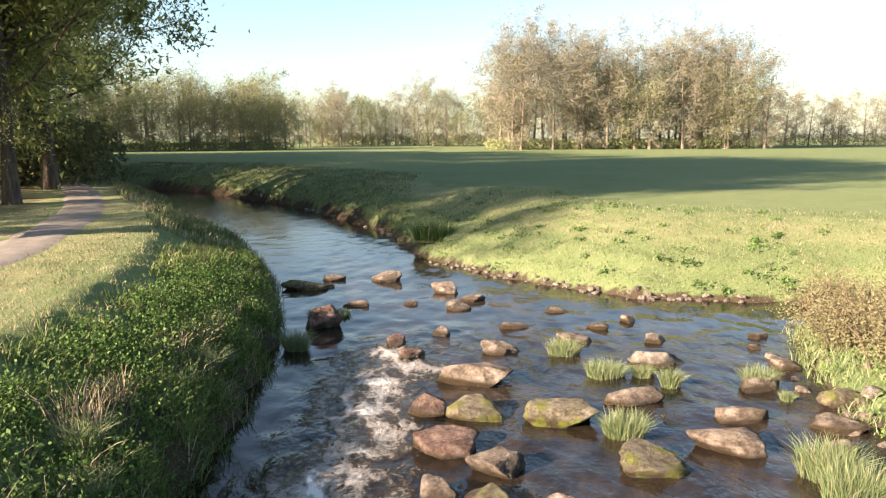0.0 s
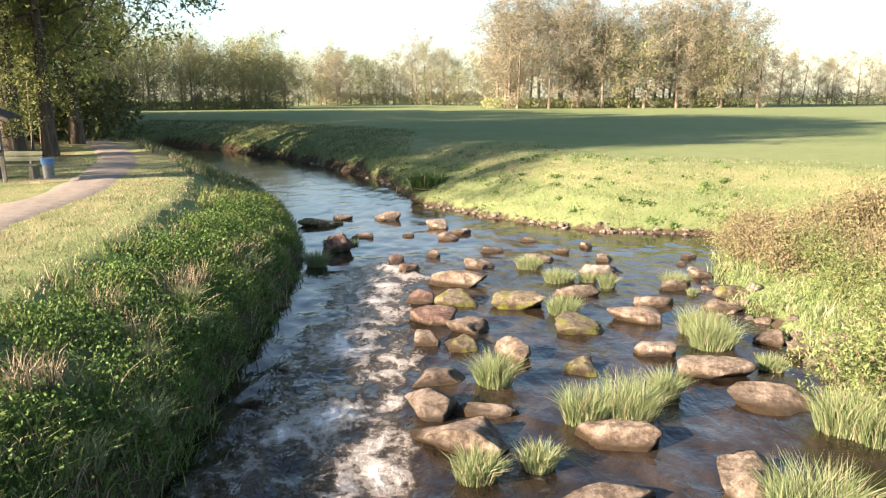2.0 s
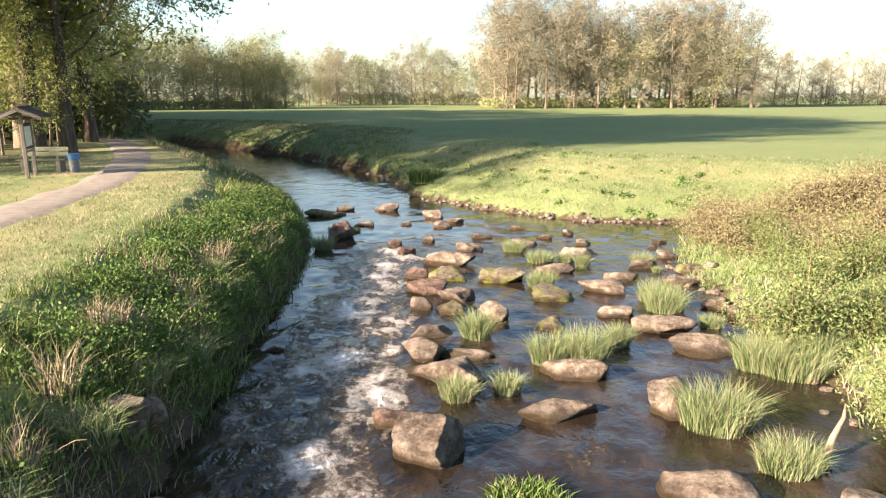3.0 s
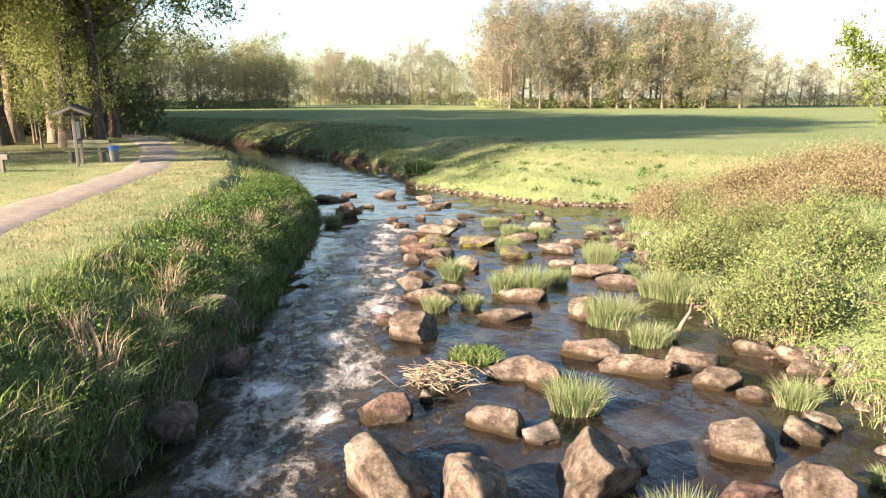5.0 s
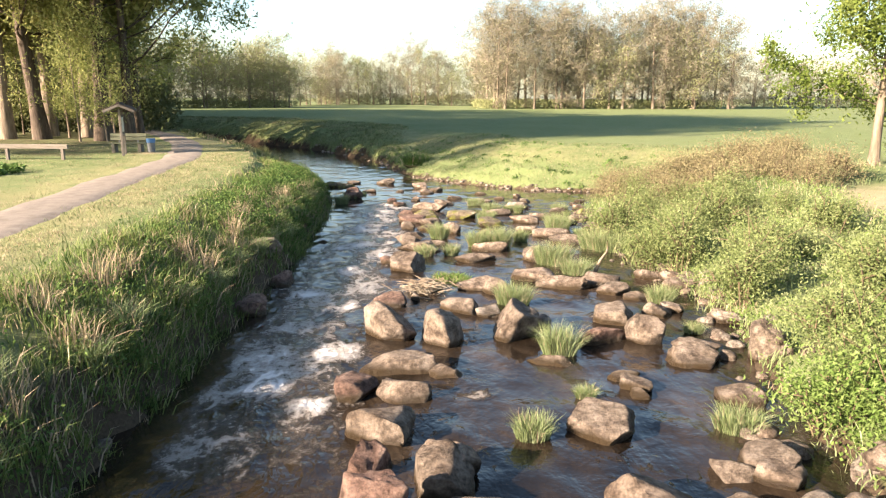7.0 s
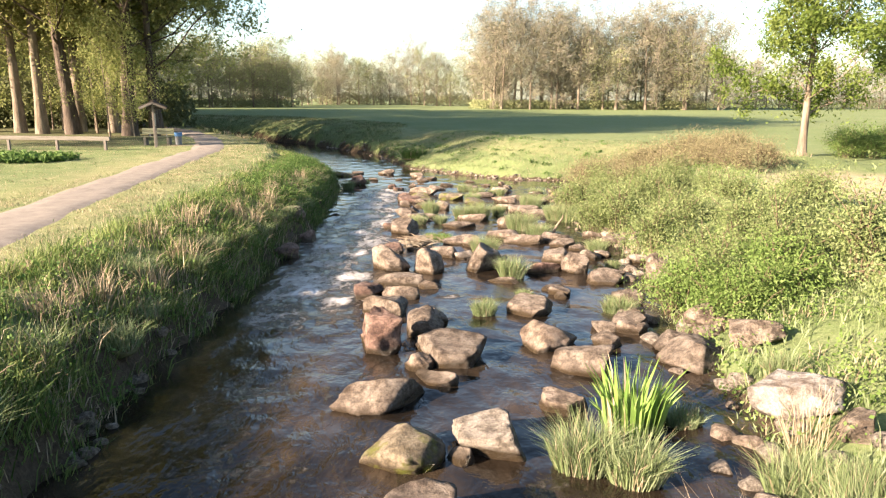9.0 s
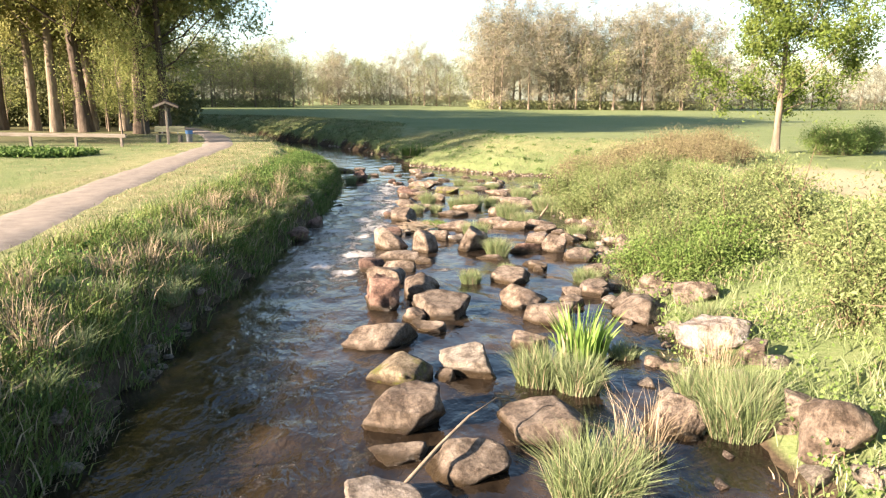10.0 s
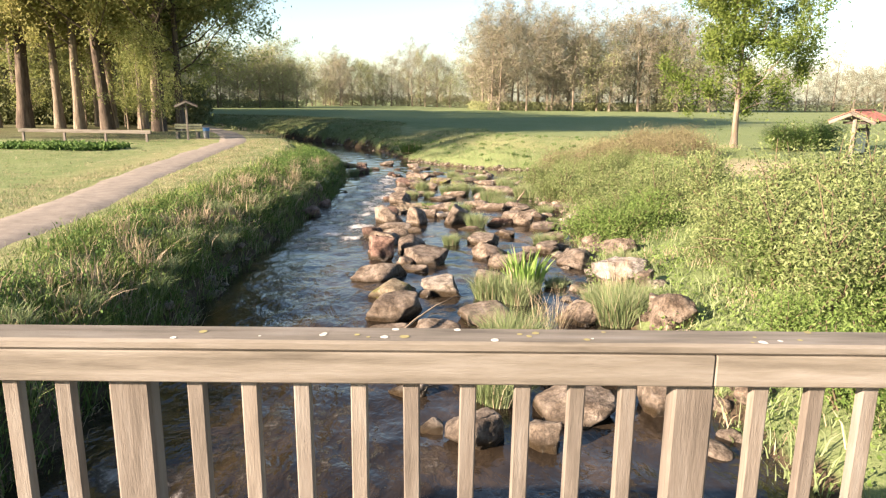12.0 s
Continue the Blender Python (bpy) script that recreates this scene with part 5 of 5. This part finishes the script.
M_DEADWOOD = plain("bleached_deadwood", [(0.3, (0.13, 0.095, 0.065)), (0.7, (0.29, 0.23, 0.165))], 8, 0.9, 30, 0.4, 0.004)
DRIFT_XY = (0.62, -0.75)
sticks("driftwood_pile", DRIFT_XY[0], DRIFT_XY[1], float(water_z(-0.75)), 240, 1.05, 0.22, "heap of brown driftwood sticks caught on the stones", 3, [M_DEADWOOD, M_TWIG])
tuft(1.15, 0.3, 1.2, 0.22, M_BUSH_G, "grass_tuft", "low mossy green islet beside the driftwood", 900, 0.02, 0.8)
tuft(0.75, -0.6, 1.1, 0.10, M_DRY, "grass_tuft", "mat of brown plant litter under the driftwood", 400, 0.02, 1.2)
tuft(-3.0, 16.3, 1.5, 0.25, M_REED, "grass_tuft", "low green islet at the tip of the bank", 900, 0.025, 0.7)


def dead_branch(points, radius, label):
    p = [Vector(q) for q in points]
    v, f = tube(p, [radius * (1 - 0.75 * i / (len(p) - 1)) for i in range(len(p))], 7)
    o = tagged(new("dead_branch", mesh_of("dead_branch", v, f, [M_DEADWOOD], smooth=True)), label, "branch")
    return o


dead_branch([(0.95, -15.25, 0.0), (1.35, -14.75, 0.22), (1.65, -14.3, 0.30), (1.95, -14.0, 0.36), (2.15, -13.95, 0.34)], 0.022, "bleached bare branch leaning across the boulders")
dead_branch([(4.55, 1.1, -0.45), (4.68, 1.2, -0.2), (4.85, 1.32, -0.02), (4.9, 1.4, 0.1)], 0.05, "pale broken stump of dead wood at the bank")
for k in range(8):
    b = random.Random(k + 40)
    yy = -15.5 + 3.1 * k
    xx = float(np.interp(yy, SHORE[:16, 1], SHORE[:16, 0])) - 0.6
    z = float(ground_z(xx, yy))
    rise, out, side = b.uniform(0.5, 0.9), b.uniform(0.3, 0.8), b.uniform(-0.4, 0.4)
    dead_branch([(xx + out * u ** 1.5, yy + side * u + 0.04 * math.sin(9 * u), z + rise * u * (1.25 - 0.45 * u)) for u in (0, 0.2, 0.4, 0.6, 0.8, 1.0)], 0.008, "thin bare twig hanging over the bank")

# ---- small stones along the water's edge ----
STONES = [rock_mesh(1.0, 0.8, 0.55, random.Random(90 + k), 2) for k in range(5)]
for k, me in enumerate(STONES):
    me.materials.append(ROCK["p" if k % 2 else ""])
    me.attributes.new("wet", "FLOAT", "POINT").data.foreach_set("value", np.zeros(len(me.vertices), dtype=np.float32))
stone_rng = random.Random(17)


def edge_stones(line, n, lo, hi, off):
    for k in range(n):
        i = stone_rng.randrange(len(line) - 1)
        t = stone_rng.random()
        x = line[i][0] + (line[i + 1][0] - line[i][0]) * t + stone_rng.gauss(0, off)
        y = line[i][1] + (line[i + 1][1] - line[i][1]) * t + stone_rng.gauss(0, off)
        s = stone_rng.uniform(lo, hi)
        o = new("stone", stone_rng.choice(STONES))
        o.matrix_world = pose(x, y, max(float(water_z(y)) - 0.25 * s, float(ground_z(x, y)) - 0.2 * s), 0, 0, stone_rng.uniform(0, 360)) @ Matrix.Scale(s, 4)
        tagged(o, "small pale stone at the water's edge", "stone", "stones along the water's edge")


edge_stones([(-0.8, 24.4), (0.8, 22.4), (2.7, 20.2), (5.2, 18.3), (8.0, 17.7)], 90, 0.10, 0.28, 0.14)
edge_stones([(-9.7, 43.9), (-6.1, 37.6), (-3.0, 31.9), (-1.6, 26.6)], 40, 0.15, 0.4, 0.15)
edge_stones([(6.9, 12.8), (6.3, 10.2), (6.0, 6), (5.8, 2.2), (6.1, -0.4), (6.0, -3.3), (5.5, -6)], 70, 0.12, 0.38, 0.3)
edge_stones([(5.5, -6), (5.0, -9), (4.8, -12), (5.0, -15), (5.3, -18)], 70, 0.14, 0.5, 0.6)
edge_stones([(-2.4, -18), (-2.5, -13), (-2.8, -11), (-2.75, -7)], 30, 0.12, 0.3, 0.12)
